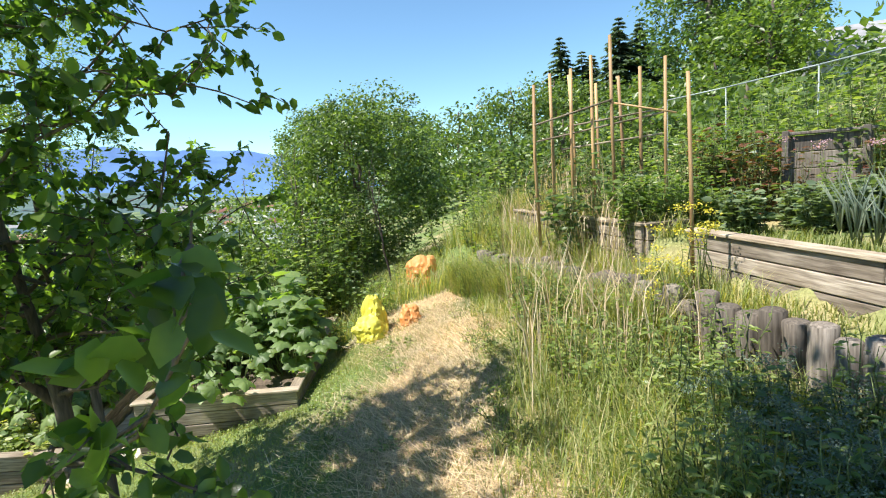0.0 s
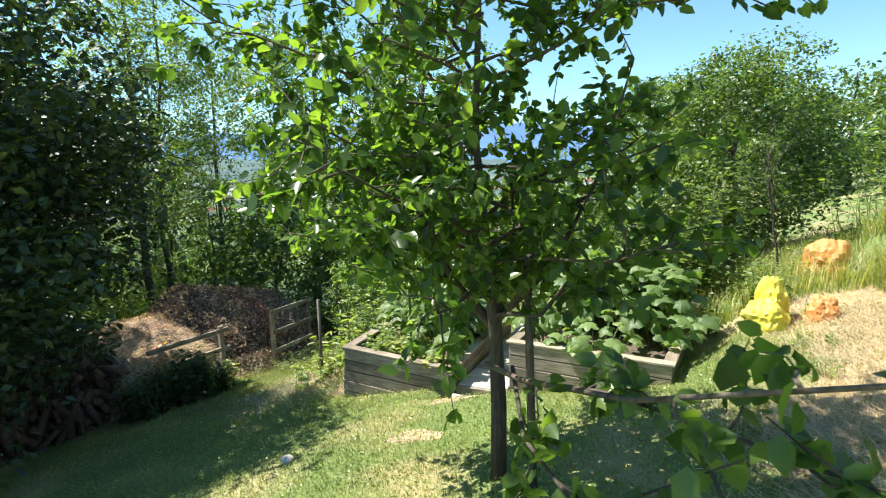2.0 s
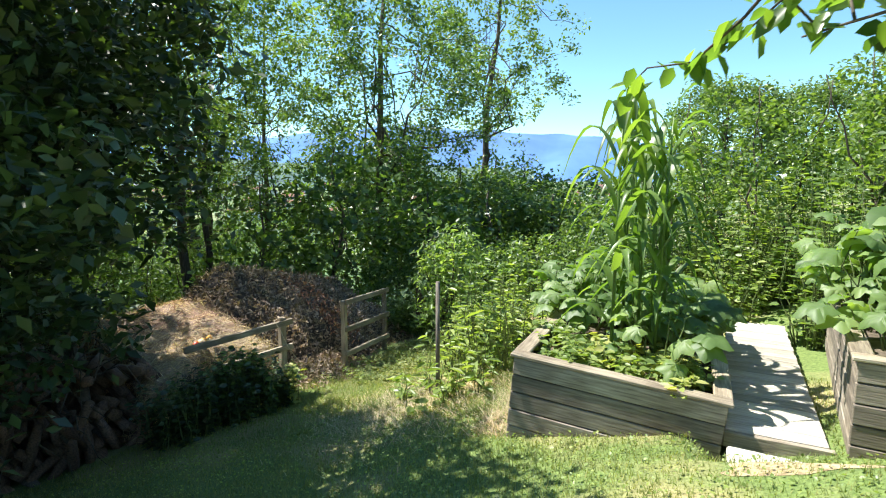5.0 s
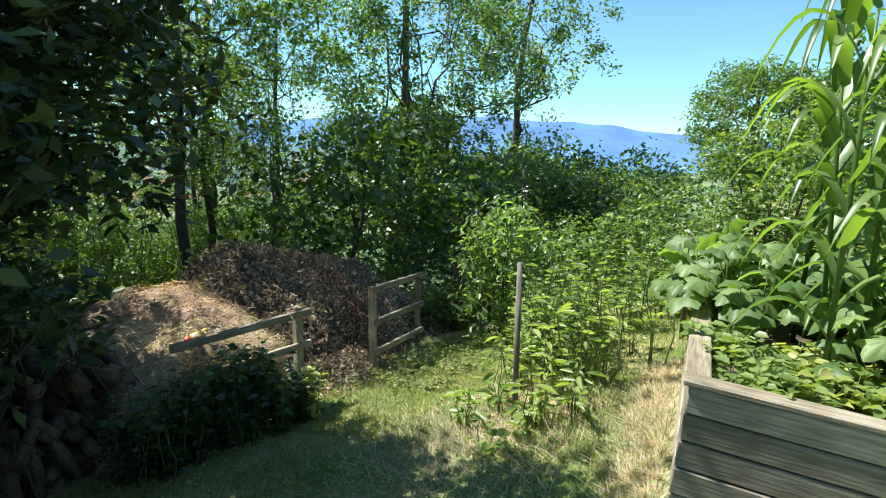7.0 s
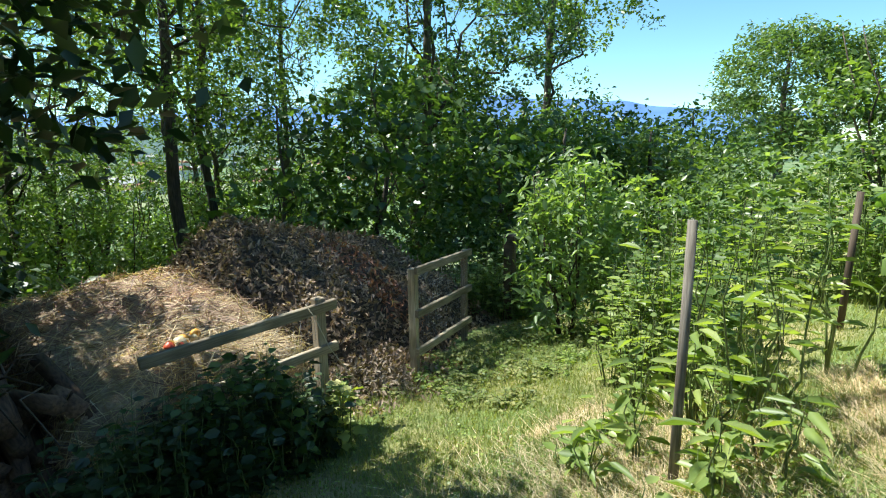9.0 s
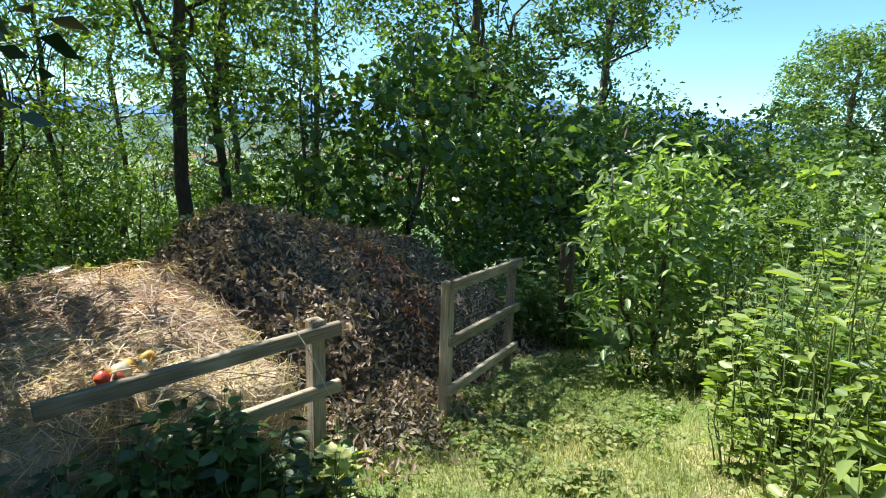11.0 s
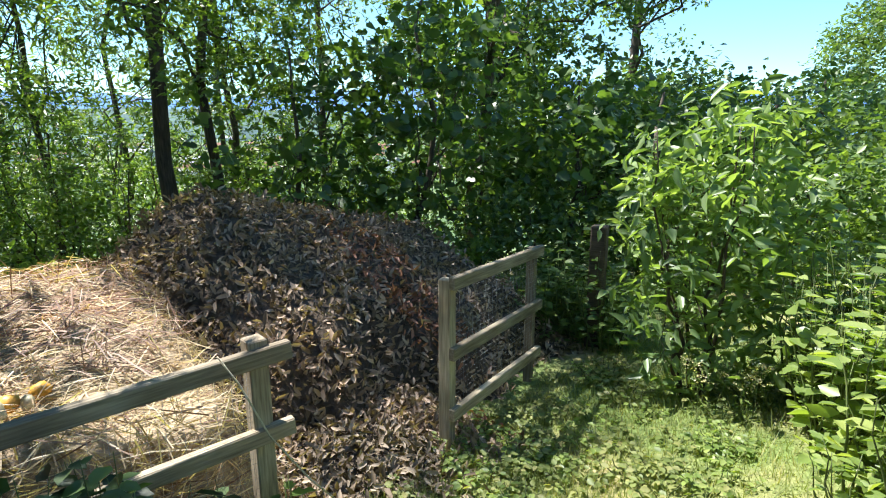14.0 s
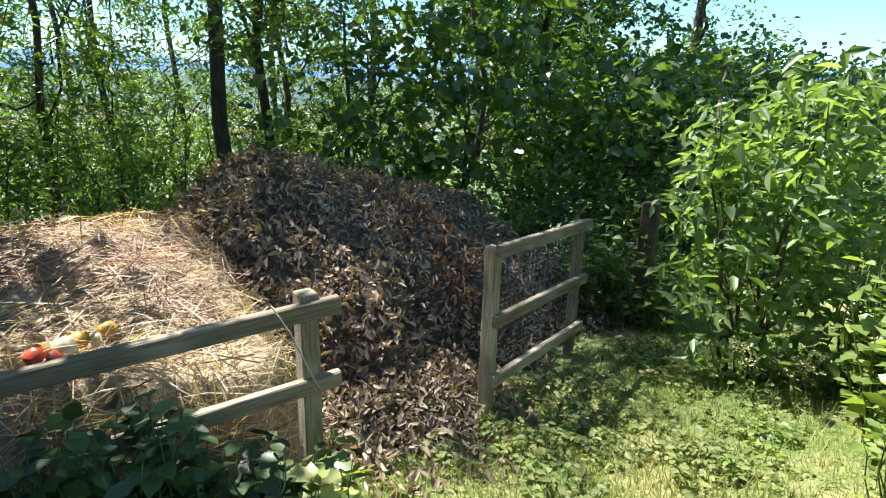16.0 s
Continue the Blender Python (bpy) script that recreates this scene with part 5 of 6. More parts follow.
    for (x, y, m) in [(-9.75, 5.35, M_YLEAF), (-9.68, 5.25, M_YLEAF), (-9.85, 5.45, M_LIGHTLEAF)]:
        k += 1
        herb("maple_seedling", "small seedling with yellow lobed leaves", x, y, 0.58, 0.10, 5, 5, 0.09, m, 710 + k, LOBED)
    for i in range(75):
        u, v = g.random(), g.random()
        x, y = -8.8 - 1.7 * u, 6.2 + 2.3 * v
        k += 1
        herb("ground_ivy", "low green ground plant in the half shade", x, y, 0.12, 0.20, 9, 7, 0.04, M_GRASS if i % 3 else M_WEED, 710 + k, low=0.4)
    for i in range(30):
        y = 6.2 + 3.2 * g.random()
        x = -7.55 - 0.34 * (y - 4.6) + 0.8 * g.random()
        k += 1
        herb("tall_weed", "tall leafy weed with pale green leaves", x, y, 0.35 + 0.45 * g.random(), 0.20, 7, 13, 0.052, M_WEED, 710 + k, LEAF6 if i % 2 else NARROW, droop=0.2, category="weed")
    for i in range(16):
        x, y = -12.0 + 1.5 * g.random(), 8.6 + 1.8 * g.random()
        k += 1
        herb("bramble", "dark bramble growth behind the compost", x, y, 0.6 + 0.5 * g.random(), 0.4, 10, 16, 0.085, M_BUSH, 710 + k, category="bush")
    # straggling weeds beside the lawn below bed
    for i in range(9):
        x, y = -8.0 + 0.9 * g.random(), 4.9 + 1.6 * g.random()
        k += 1
        herb("leafy_weed", "young leafy weed in dry grass", x, y, 0.32, 0.15, 3, 6, 0.085, M_WEED, 710 + k)


lower_plants()


# ---- upper terrace ----
def terrace():
    g = np.random.default_rng(800)
    # log palisade
    pal = tagged(empty("log_palisade", 1.55, 3.3, 0.0), "palisade of weathered upright round logs", "palisade")
    y = 0.8
    while y < 7.2:
        r = 0.065 + 0.03 * g.random()
        x = float(palisade_x(np.array(y))) - 0.02
        zt = 0.60 + g.normal(0, 0.03) - max(0, y - 5) * 0.06
        zb = min(gz(x - 0.12, y), 0.3) - 0.15
        n = 6
        pts = [(x - 1.55, y - 3.3, zb + (zt - zb) * i / n, r * (1 + 0.05 * math.sin(i * 2 + y * 9))) for i in range(n + 1)] + [(x - 1.55, y - 3.3, zt + 0.012, r * 0.72)]
        V, F = tubes([pts], 11)
        mesh_from("log", V, F, M_LOG, pal, smooth=False)
        y += r * 1.9
    # plank walls
    def plank_wall(p, q, top, bottom, label):
        p, q = Vector(p), Vector(q)
        L = (q - p).length
        ang = math.degrees(math.atan2(q.y - p.y, q.x - p.x))
        w = tagged(empty("plank_wall", p.x, p.y, bottom, ang), label, "retaining wall")
        n = 4
        bh = (top - bottom) / n
        for k in range(n):
            cut = L * (0.45 + 0.1 * (k % 2)) if L > 1 else L
            part("board", box_mesh("board", (cut - 0.004, 0.04, bh - 0.008), M_BOARD), w, pose(0, 0.005 * math.sin(k * 3), k * bh))
            if cut < L:
                part("board", box_mesh("board", (L - cut, 0.04, bh - 0.008), M_BOARD), w, pose(cut, -0.004 * math.sin(k * 2), k * bh))
        part("cap_board", box_mesh("cap_board", (L + 0.04, 0.13, 0.03), M_RAIL), w, pose(-0.02, -0.02, n * bh - 0.004), "bleached cap board")
    plank_wall((2.62, 1.0), (1.71, 4.66), 0.91, 0.42, "weathered plank retaining wall of the vegetable terrace")
    plank_wall((1.40, 4.93), (0.45, 7.55), 0.95, 0.45, "weathered plank retaining wall of the vegetable terrace")
    plank_wall((1.80, 5.02), (1.42, 4.92), 0.95, 0.42, "short return of the plank retaining wall")
    # trellis of stakes
    tr = tagged(empty("bean_trellis", 1.5, 5.8, 0.85), "trellis of yellow wooden stakes tied with cross bars", "trellis")
    for px, py, ht in [(0.62, 6.1, 2.40), (0.80, 6.2, 2.52), (0.98, 6.0, 2.52), (1.04, 6.4, 2.52), (1.18, 5.9, 2.62), (1.36, 6.5, 2.42), (1.38, 5.8, 2.78), (1.52, 6.1, 2.42), (1.66, 5.85, 2.46), (1.92, 5.9, 2.55)]:
        zb = gz(px, py) - 0.1 - 0.85
        V, F = tubes([[(px - 1.5, py - 5.8, zb, 0.018), (px - 1.5 + g.normal(0, 0.015), py - 5.8, (ht - 0.85) * 0.5, 0.018), (px - 1.5 + g.normal(0, 0.015), py - 5.8, ht - 0.85, 0.017)]], 8)
        mesh_from("stake", V, F, M_STAKE, tr)
    for a, b in [((0.60, 6.0, 1.97), (1.37, 5.78, 2.15)), ((1.37, 5.8, 2.12), (1.9, 5.5, 1.95)), ((0.62, 6.1, 1.80), (1.95, 5.9, 2.0)), ((1.0, 6.3, 1.95), (1.9, 5.9, 2.03)), ((0.9, 6.1, 1.7), (1.9, 5.9, 1.78))]:
        V, F = tubes([[(a[0] - 1.5, a[1] - 5.8, a[2] - 0.85, 0.011), (b[0] - 1.5, b[1] - 5.8, b[2] - 0.85, 0.011)]], 6)
        mesh_from("cross_bar", V, F, M_STAKE if a[1] < 6 else M_RAIL, tr)
    lone = tagged(empty("garden_stake", 1.50, 4.05, gz(1.50, 4.05) - 0.1), "tall pale wooden stake before the plank wall", "stake")
    zb = gz(1.50, 4.05) - 0.1
    V, F = tubes([[(0, 0, 0, 0.016), (-0.005, 0.0, 0.9, 0.015), (-0.02, 0.0, 2.12 - zb, 0.014)]], 8)
    mesh_from("stake_pole", V, F, M_STAKE, lone)
    k = 0
    def spread(n, xr, yr):
        return [(xr[0] + (xr[1] - xr[0]) * g.random(), yr[0] + (yr[1] - yr[0]) * g.random()) for _ in range(n)]
    for x, y in spread(12, (1.35, 2.1), (5.1, 5.7)):
        k += 1
        herb("herb_plant", "bushy bright green kitchen herb", x, y, 0.55, 0.20, 12, 22, 0.05, M_LIGHTLEAF, 810 + k, droop=0.1)
    for x, y in spread(14, (0.7, 1.6), (5.4, 7.4)):
        k += 1
        herb("bean_plant", "climbing bean plant with green leaves", x, y, 0.9, 0.25, 7, 16, 0.08, M_BUSH, 810 + k)
    for x, y in spread(16, (2.15, 3.2), (4.3, 5.3)):
        k += 1
        herb("sage_plant", "grey-green leafy vegetable plant", x, y, 0.42, 0.22, 12, 20, 0.07, M_BLUELEAF, 810 + k, droop=0.15)
    for x, y in spread(34, (2.35, 3.3), (3.0, 4.2)):
        k += 1
        b = tagged(empty("onion_plant", x, y, gz(x, y) - 0.01), "onion plant with upright blue-green tube leaves", "plant", "onions in a row")
        paths = []
        for j in range(6):
            th = g.random() * 6.28
            h = 0.35 + 0.2 * g.random()
            paths.append([(0, 0, 0, 0.006), (math.cos(th) * 0.05, math.sin(th) * 0.05, h * 0.6, 0.006), (math.cos(th) * 0.15, math.sin(th) * 0.15, h, 0.001)])
        V, F = tubes(paths, 5)
        mesh_from("leaves", V, F, M_ONION, b)
    for x, y in spread(22, (2.0, 4.4), (5.6, 7.2)):
        k += 1
        herb("berry_bush", "berry bush with green and reddish leaves", x, y, 1.05, 0.4, 11, 22, 0.065, M_REDLEAF if k % 3 == 0 else M_LIGHTLEAF, 810 + k, category="bush")
    for x, y in spread(26, (3.0, 6.5), (5.0, 9.5)):
        k += 1
        herb("berry_bush", "tall leafy berry bush on the upper terrace", x, y, 1.5, 0.5, 12, 24, 0.07, M_LIGHTLEAF if k % 2 else M_WEED, 810 + k, category="bush")
    for x, y in spread(26, (-0.8, 5.5), (8.2, 13.0)):
        k += 1
        herb("wild_shrub", "rank green growth on the slope", x, y, 1.2, 0.55, 12, 22, 0.075, M_WEED if k % 3 else M_LIGHTLEAF, 810 + k, category="bush")
    for x, y in [(2.9, 5.45), (3.25, 5.3), (3.6, 5.1), (3.8, 5.2), (2.75, 5.6)]:
        k += 1
        herb("berry_bush", "berry bush with green and reddish leaves", x, y, 0.75, 0.25, 9, 18, 0.06, M_REDLEAF if k % 2 else M_LIGHTLEAF, 810 + k, category="bush")
    for x, y in [(3.2, 5.3), (3.5, 5.1), (2.9, 5.6)]:
        k += 1
        herb("allium_plant", "tall allium with a round pinkish flower head", x, y, 0.95, 0.12, 2, 3, 0.15, M_ONION, 810 + k, NARROW, flower=(M_ALLIUM, 0.03, 0.022))
    # old planter box on the upper terrace
    bx = tagged(empty("planter_box", 3.05, 5.75, gz(3.3, 5.7) - 0.05, -31), "grey weathered wooden planter box", "planter")
    for r in range(5):
        part("board", box_mesh("board", (0.68, 0.03, 0.155), M_LOG), bx, pose(0, 0, 0.05 + r * 0.16))
        part("board", box_mesh("board", (0.5, 0.03, 0.155), M_LOG), bx, pose(0.0, 0.02, 0.05 + r * 0.16, 0, 0, 90))
    for x in (0.0, 0.64):
        part("post", box_mesh("post", (0.9, 0.06, 0.06), M_LOG), bx, pose(x + 0.02, -0.05, 0, 0, -90))
    part("cap_board", box_mesh("cap_board", (0.74, 0.10, 0.03), M_LOG), bx, pose(-0.03, 0.0, 0.855))
    # rail of pipe and wire along the upper path
    rl = tagged(empty("pipe_rail", 3.0, 8.0, gz(3.0, 8.0) - 0.05), "grey metal pipe rail along the upper path", "railing")
    zz = gz(3.0, 8.0) - 0.05
    pts = [(3.43, 10.4, 2.53), (3.92, 9.15, 2.54), (4.24, 7.3, 2.52), (4.5, 6.0, 2.52)]
    for a, b in zip(pts, pts[1:]):
        V, F = tubes([[(a[0] - 3, a[1] - 8, a[2] - zz, 0.012), (b[0] - 3, b[1] - 8, b[2] - zz, 0.012)]], 8)
        mesh_from("rail", V, F, M_PIPE, rl)
    for a in pts:
        V, F = tubes([[(a[0] - 3, a[1] - 8, gz(a[0], a[1]) - zz - 0.1, 0.010), (a[0] - 3, a[1] - 8, a[2] - zz, 0.010)]], 8)
        mesh_from("post", V, F, M_PIPE, rl)
    for i, (x, y) in enumerate([(1.35, 3.95), (1.52, 3.9), (1.22, 3.85)]):
        herb("goldenrod_plant", "yellow flowering plant beside the logs", x, y, 0.74, 0.17, 7, 12, 0.045, M_WEED, 1400 + i, NARROW, flower=(M_YELLOWFL, 0.035, 0.022))


def meadow_weeds():
    g = np.random.default_rng(1200)
    for k in range(120):
        y = 1.5 + 6.0 * g.random()
        x = 0.45 + (float(palisade_x(np.array(y))) - 0.65) * g.random() - 0.05 * (y - 3)
        herb("meadow_weed", "leafy green weed among the tall grass", x, y, 0.34 + 0.32 * g.random(), 0.18, 7, 13, 0.045, M_WEED if k % 3 else M_LIGHTLEAF, 5210 + k, LANCE if k % 2 else LEAF6, category="weed")
    for k in range(26):
        y = 1.2 + 1.6 * g.random()
        x = 0.9 + 0.75 * g.random()
        herb("marjoram_plant", "bushy weed with small whitish flowers by the logs", x, y, 0.42, 0.18, 9, 15, 0.034, M_MAPLE, 1300 + k, flower=(M_ONION, 0.025, 0.014), category="weed")
    for k in range(30):
        x, y = -5.2 + 2.9 * g.random(), 8.0 + 2.4 * g.random()
        herb("bramble", "tangle of green bramble leaves", x, y, 1.1 + 0.9 * g.random(), 0.5, 12, 20, 0.09, M_LIGHTLEAF if k % 3 else M_WEED, 1340 + k, category="bush")


meadow_weeds()


def path_growth():
    """Low herbs and tufts scattered over the trodden path and its edges."""
    g = np.random.default_rng(1600)
    for k in range(46):
        y = 2.2 + 5.2 * g.random()
        side = -1 if k % 3 == 0 else 1
        x = -0.42 - 0.07 * (y - 3) + side * (0.25 + 0.55 * g.random())
        herb("path_weed", "low green weed in the dry straw of the path", x, y, 0.08 + 0.12 * g.random(), 0.13, 7, 7, 0.035, M_WEED if k % 2 else M_GRASS, 1610 + k, LANCE if k % 3 else LEAF6, low=0.2, category="weed")
    for k in range(22):
        y = 7.2 + 2.6 * g.random()
        x = -2.1 + 2.3 * g.random()
        herb("meadow_weed", "leafy green weed at the end of the path", x, y, 0.35 + 0.35 * g.random(), 0.25, 9, 14, 0.06, M_WEED if k % 3 else M_LIGHTLEAF, 1680 + k, LANCE if k % 2 else LEAF6, category="weed")


path_growth()


def bags():
    for nm, lb, x, y, sx, sy, sz, m, sd in [("yellow_sack", "crumpled yellow plastic sack lying on the path edge", -1.45, 6.35, 0.20, 0.20, 0.20, M_YBAG, 1), ("yellow_sack", "crumpled yellow plastic sack lying on the path edge", -1.43, 6.5, 0.17, 0.15, 0.34, M_YBAG, 2),
                                            ("orange_sack", "crumpled orange plastic sack in the grass", -0.98, 6.5, 0.13, 0.13, 0.17, M_OBAG, 3), ("orange_sack", "crumpled orange plastic sack in the grass", -1.02, 8.5, 0.30, 0.27, 0.36, M_OBAG, 4)]:
        bm = bmesh.new()
        bmesh.ops.create_icosphere(bm, subdivisions=4, radius=1)
        for v in bm.verts:
            d = v.co.normalized()
            f = 1 + 0.30 * noise.noise(d * 1.7 + Vector((sd * 3.1, 0, 0))) + 0.16 * abs(noise.noise(d * 4 + Vector((0, sd * 5, 0)))) + 0.07 * noise.noise(d * 11)
            v.co = Vector((d.x * sx * f, d.y * sy * f, max(d.z, -0.45) * sz * f + sz * 0.42))
        me = bpy.data.meshes.new(nm)
        bm.to_mesh(me)
        bm.free()
        me.materials.append(m)
        ob = new(nm, me)
        ob.matrix_basis = pose(x, y, gz(x, y) - 0.01, 0, 0, sd * 70)
        tagged(ob, lb, "sack")
    st = tagged(empty("dead_sapling", -1.55, 8.8, gz(-1.55, 8.8) - 0.05), "bare dead sapling with thin branches", "tree")
    g = np.random.default_rng(900)
    V, F = tubes([wander((0, 0, 0), (-0.25, 0, 1.9), 0.022, 0.006, 8, 0.02, g)], 6)
    mesh_from("trunk", V, F, M_BARK, st)
    for k in range(8):
        V, F = tubes([wander((-0.13 - 0.02 * k, 0, 0.95 + 0.12 * k), (-0.13 + g.normal(0, 0.25), g.normal(0, 0.2), 1.5 + 0.15 * k), 0.008, 0.002, 5, 0.08, g)], 5)
        mesh_from("branch", V, F, M_BARK, st)


M_ALLIUM = leaf_mat("allium_flowers", (0.35, 0.20, 0.32), (0.48, 0.32, 0.44), (0.58, 0.44, 0.52), 0.6, 0.3)
terrace()
bags()


def house():
    x, y = 21.5, 37.0
    z = gz(x, y)
    h = tagged(empty("house", x, y, z - 5.6, -25), "white rendered house with a grey roof up the hill", "house")
    wall = part("wall", box_mesh("wall", (9, 7, 6.5), M_WALL, 0.02), h, pose(0, 0, 0))
    for wx in (1.2, 3.6, 6.2):
        part("window", box_mesh("window", (1.1, 0.12, 1.3), M_GREYROOF, 0.02), wall, pose(wx, -3.5, 4.3), "dark window")
    bm = bmesh.new()
    vs = [bm.verts.new(v) for v in ((-0.6, -4.2, 6.4), (9.6, -4.2, 6.4), (9.6, 4.2, 6.4), (-0.6, 4.2, 6.4), (-0.6, 0, 8.6), (9.6, 0, 8.6), (-0.6, -4.2, 6.2), (9.6, -4.2, 6.2), (9.6, 4.2, 6.2), (-0.6, 4.2, 6.2))]
    for f in ((0, 1, 5, 4), (2, 3, 4, 5), (0, 4, 3), (1, 2, 5), (6, 9, 8, 7), (0, 6, 7, 1), (1, 7, 8, 2), (2, 8, 9, 3), (3, 9, 6, 0)):
        bm.faces.new([vs[i] for i in f])
    me = bpy.data.meshes.new("roof")
    bm.to_mesh(me)
    bm.free()
    me.materials.append(M_GREYROOF)
    part("roof", me, h, pose(0, 0, 0))


house()


# ---- trodden path ----
def path_sheet():
    n, m = 90, 16
    yy = np.linspace(0.6, 7.6, n)
    mid = -0.42 - 0.07 * (yy - 3) - 0.16 * np.sin(yy * 2.1)
    half = 0.62 + 0.14 * np.sin(yy * 3.7) + 0.08 * np.sin(yy * 8.3) - 0.03 * (yy - 3)
    u = np.linspace(-1, 1, m)
    X = mid[:, None] + half[:, None] * u[None] + 0.03 * np.sin(yy * 21)[:, None]
    Y = np.repeat(yy[:, None], m, 1)
    Z = land(X, Y) + 0.012 * (1 - np.abs(u[None]) ** 3) - 0.004 + 0.006 * np.sin(X * 31) * np.sin(Y * 27)
    i, j = np.meshgrid(np.arange(n - 1), np.arange(m - 1), indexing="ij")
    a = (i * m + j).ravel()
    ob = mesh_from("path", np.stack([X, Y, Z], -1).reshape(-1, 3), np.stack([a, a + m, a + m + 1, a + 1], -1), M_PATH, smooth=True)
    tagged(ob, "trodden garden path strewn with dry straw", "path", kind="structure")


path_sheet()


def lawn_details():
    def patch(x, y, rx, ry, rot):
        n, m = 24, 6
        th = np.linspace(0, 2 * math.pi, n, endpoint=False)
        rr = 1 + 0.18 * np.sin(th * 3 + x) + 0.10 * np.sin(th * 7)
        c, s = math.cos(radians(rot)), math.sin(radians(rot))
        V, F = [], []
        for k in range(m):
            f = (k + 0.3) / m
            u, v = np.cos(th) * rr * rx * f, np.sin(th) * rr * ry * f
            X, Y = x + u * c - v * s, y + u * s + v * c
            V.append(np.stack([X, Y, land(X, Y) + 0.012 - 0.014 * f ** 3], -1))
        i = np.arange(n)
        for k in range(m - 1):
            F.append(np.stack([k * n + i, (k + 1) * n + i, (k + 1) * n + (i + 1) % n, k * n + (i + 1) % n], -1))
        ob = mesh_from("bare_patch", np.concatenate(V), np.concatenate(F), M_PATH, smooth=True)
        tagged(ob, "worn dry bare patch in the lawn", "ground patch", kind="structure")
    patch(-3.82, 3.55, 0.30, 0.16, 20)
    patch(-4.0, 4.55, 0.45, 0.16, 14)
    patch(-8.2, 6.2, 0.40, 0.25, 50)
    bm = bmesh.new()
    bmesh.ops.create_icosphere(bm, subdivisions=3, radius=0.055)
    for v in bm.verts:
        v.co *= 1 + 0.35 * noise.noise(v.co * 18)
        v.co.z *= 0.6
    me = bpy.data.meshes.new("stone")
    bm.to_mesh(me)
    bm.free()
    me.materials.append(M_STONE)
    st = new("stone", me)
    st.matrix_basis = pose(-4.73, 2.85, gz(-4.73, 2.85) + 0.03)
    tagged(st, "small pale stone lying in the lawn", "stone")
    for i, (x, y) in enumerate([(-9.05, 8.0), (-8.9, 8.2), (-9.25, 8.1)]):
        herb("umbel_plant", "weed with white umbel flower heads", x, y, 0.34, 0.22, 4, 7, 0.06, M_WEED, 1500 + i, NARROW, flower=(M_FLOWER, 0.03, 0.02), category="weed")


lawn_details()


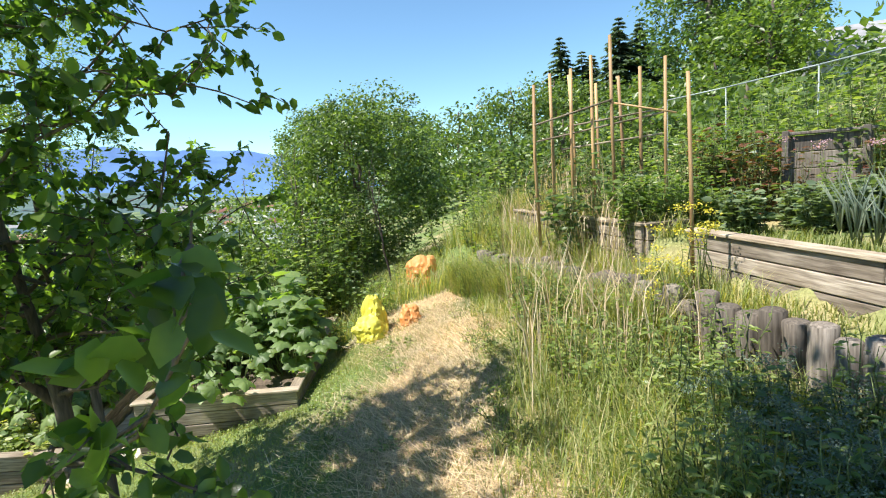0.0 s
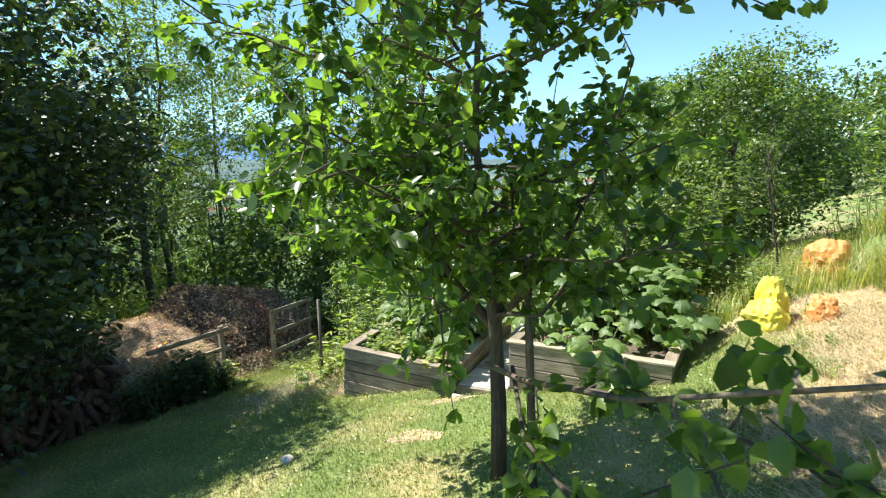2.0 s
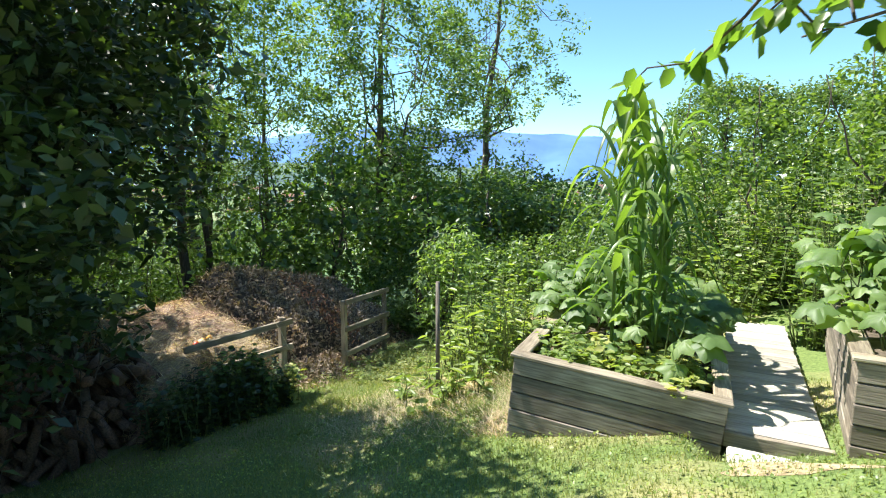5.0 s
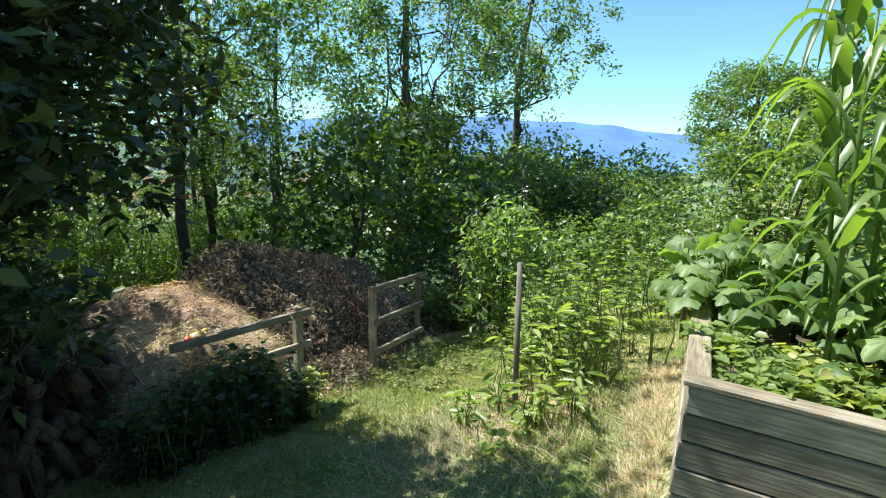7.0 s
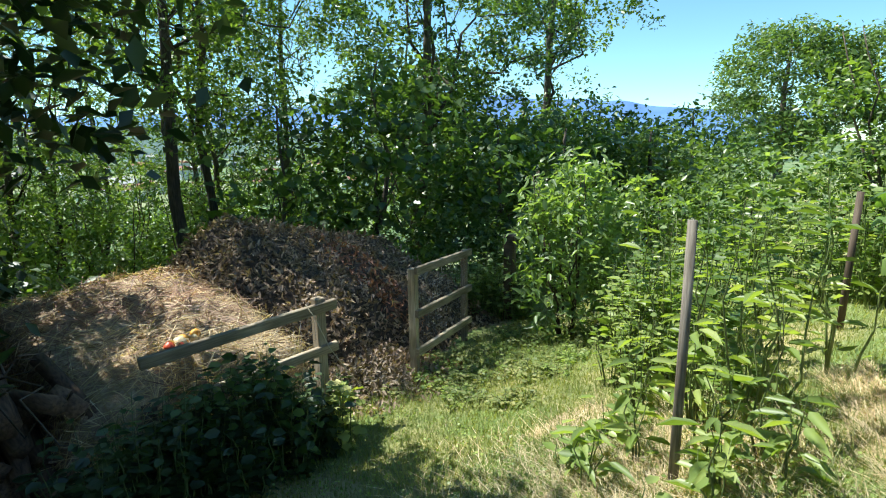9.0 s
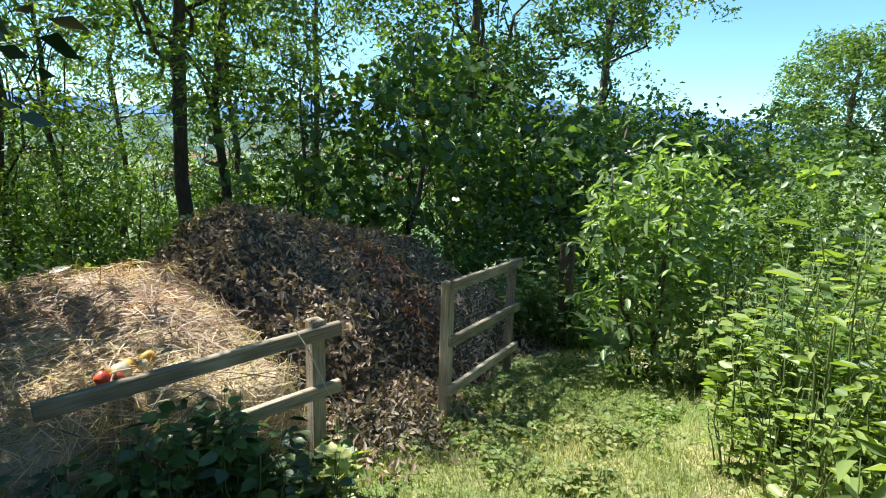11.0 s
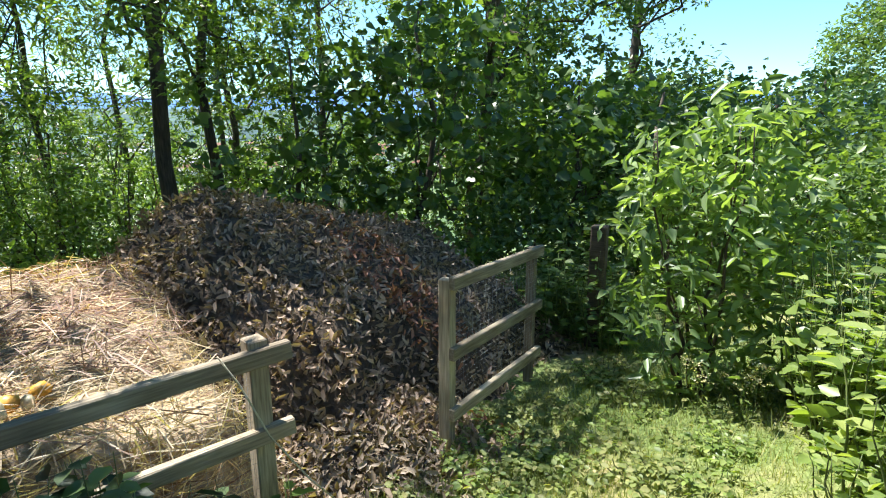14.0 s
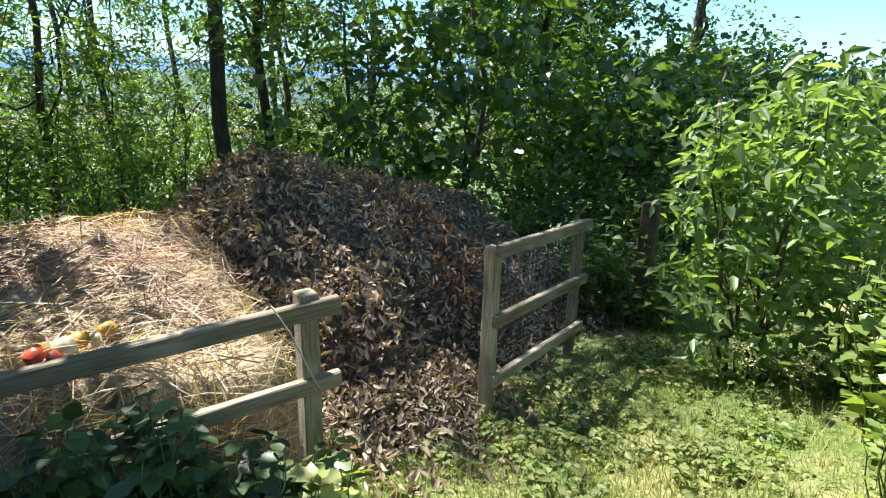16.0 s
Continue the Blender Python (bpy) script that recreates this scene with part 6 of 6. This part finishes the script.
# ---- grass, kept last ----
def all_grass():
    g = np.random.default_rng(1000)
    def field(n, x0, x1, y0, y1):
        return np.stack([x0 + (x1 - x0) * g.random(n), y0 + (y1 - y0) * g.random(n)], -1)
    def outside(p):
        ok = np.ones(len(p), bool)
        for b, w, l in ((BED1, 1.48, 2.7), (BED2, 1.72, 3.0), ((-4.5, 5.15, 12.0, 0), 0.62, 3.3)):
            c, s = math.cos(radians(b[2])), math.sin(radians(b[2]))
            dx, dy = p[:, 0] - b[0], p[:, 1] - b[1]
            u, v = dx * c + dy * s, -dx * s + dy * c
            ok &= ~((u > -0.01) & (u < w + 0.01) & (v > -0.01) & (v < l + 0.01))
        return p[ok]
    p = outside(field(230000, -10.2, 0.2, 0.8, 7.0))
    dry = 0.5 + 0.5 * np.sin(p[:, 0] * 1.9 + 1.2 * np.sin(p[:, 1] * 1.4)) * np.sin(p[:, 1] * 2.3 + 0.7)
    p = p[g.random(len(p)) > dry * 0.55]
    grass("lawn_grass", "short mown grass, partly dried", p, 0.03 + 0.035 * g.random(len(p)), 0.0035, M_GRASS, g, 0.7, 1)
    p = outside(field(16000, -9.8, -1.0, 1.0, 6.0))
    P = np.stack([p[:, 0], p[:, 1], land(p[:, 0], p[:, 1]) + 0.02 + 0.03 * g.random(len(p))], -1)
    a, nn = leaf_ways(len(P), g, 0.0, 1.6)
    V, F = scatter(LEAF4, P, a, nn, 0.016 + 0.016 * g.random(len(P)), 1.4)
    tagged(mesh_from("clover", V, F, M_WEED), "small clover leaves in the lawn", "ground cover", kind="stuff")
    p = outside(field(85000, -10.5, -5.5, 5.0, 10.5))
    grass("lawn_grass", "rough grass with dry tufts", p, 0.03 + 0.09 * g.random(len(p)) ** 3, 0.0035, M_GRASS, g, 0.8, 1)
    p = field(70000, -1.9, 1.0, 1.2, 7.5)
    p = p[np.abs(p[:, 0] + 0.45 + 0.06 * (p[:, 1] - 3) + 0.2 * np.sin(p[:, 1] * 2.1)) < 0.25 + 0.75 * g.random(len(p)) ** 1.5]
    grass("path_straw", "dry cut straw strewn over the path", p, 0.02 + 0.06 * g.random(len(p)), 0.0035, M_STRAW, g, 3.5, 1)
    p = field(50000, -0.2, 1.75, 1.3, 10.0)
    p = p[p[:, 0] > 0.12 + 0.22 * np.sin(p[:, 1] * 1.7) - 0.10 * (p[:, 1] - 3) + 0.55 * g.random(len(p)) ** 2]
    grass("tall_grass", "tall uncut meadow grass, green and straw coloured", p, (0.12 + 0.45 * g.random(len(p)) ** 1.8) * np.clip(1.75 - p[:, 0], 0.55, 1.0) * np.clip(0.35 + (p[:, 0] - 0.12 + 0.10 * (p[:, 1] - 3)) * 1.1, 0.35, 1.0), 0.0030, M_TALL, g, 0.8, 2)
    p = field(16000, -3.4, 1.2, 7.5, 12.0)
    grass("tall_grass", "tall uncut meadow grass, green and straw coloured", p, 0.15 + 0.4 * g.random(len(p)), 0.005, M_TALL, g, 0.7, 2)
    c, s = math.cos(radians(BED1[2])), math.sin(radians(BED1[2]))
    u, v = -0.30 * g.random(7000) ** 1.5 - 0.02, 2.9 * g.random(7000)
    p = np.stack([BED1[0] + u * c - v * s, BED1[1] + u * s + v * c], -1)
    q = np.stack([-7.5 + 1.0 * g.normal(0, 0.5, 14000), 5.5 + g.normal(0, 0.6, 14000)], -1)
    p = outside(np.concatenate([p, q]))
    grass("dry_straw", "dry straw and cut grass beside the raised bed", p, 0.02 + 0.05 * g.random(len(p)), 0.003, M_STRAW, g, 3.0, 1)
    yy = 3.7 + 3.8 * g.random(8000)
    p = np.stack([palisade_x(yy) - 0.10 - 0.32 * g.random(8000), yy], -1)
    grass("tall_grass", "tall uncut meadow grass, green and straw coloured", p, 0.28 + 0.40 * g.random(len(p)), 0.003, M_TALL, g, 0.7, 2)
    p = field(750, 0.2, 1.3, 3.2, 7.8)
    grass("dry_stalks", "tall dry straw-coloured grass stalks", p, 0.55 + 0.5 * g.random(len(p)), 0.0035, M_STRAW, g, 0.45, 2)
    p = field(9000, 1.3, 2.5, 1.0, 7.0)
    grass("tall_grass", "tall uncut meadow grass, green and straw coloured", p, 0.04 + 0.09 * g.random(len(p)), 0.004, M_GRASS, g, 0.6, 2)


all_grass()
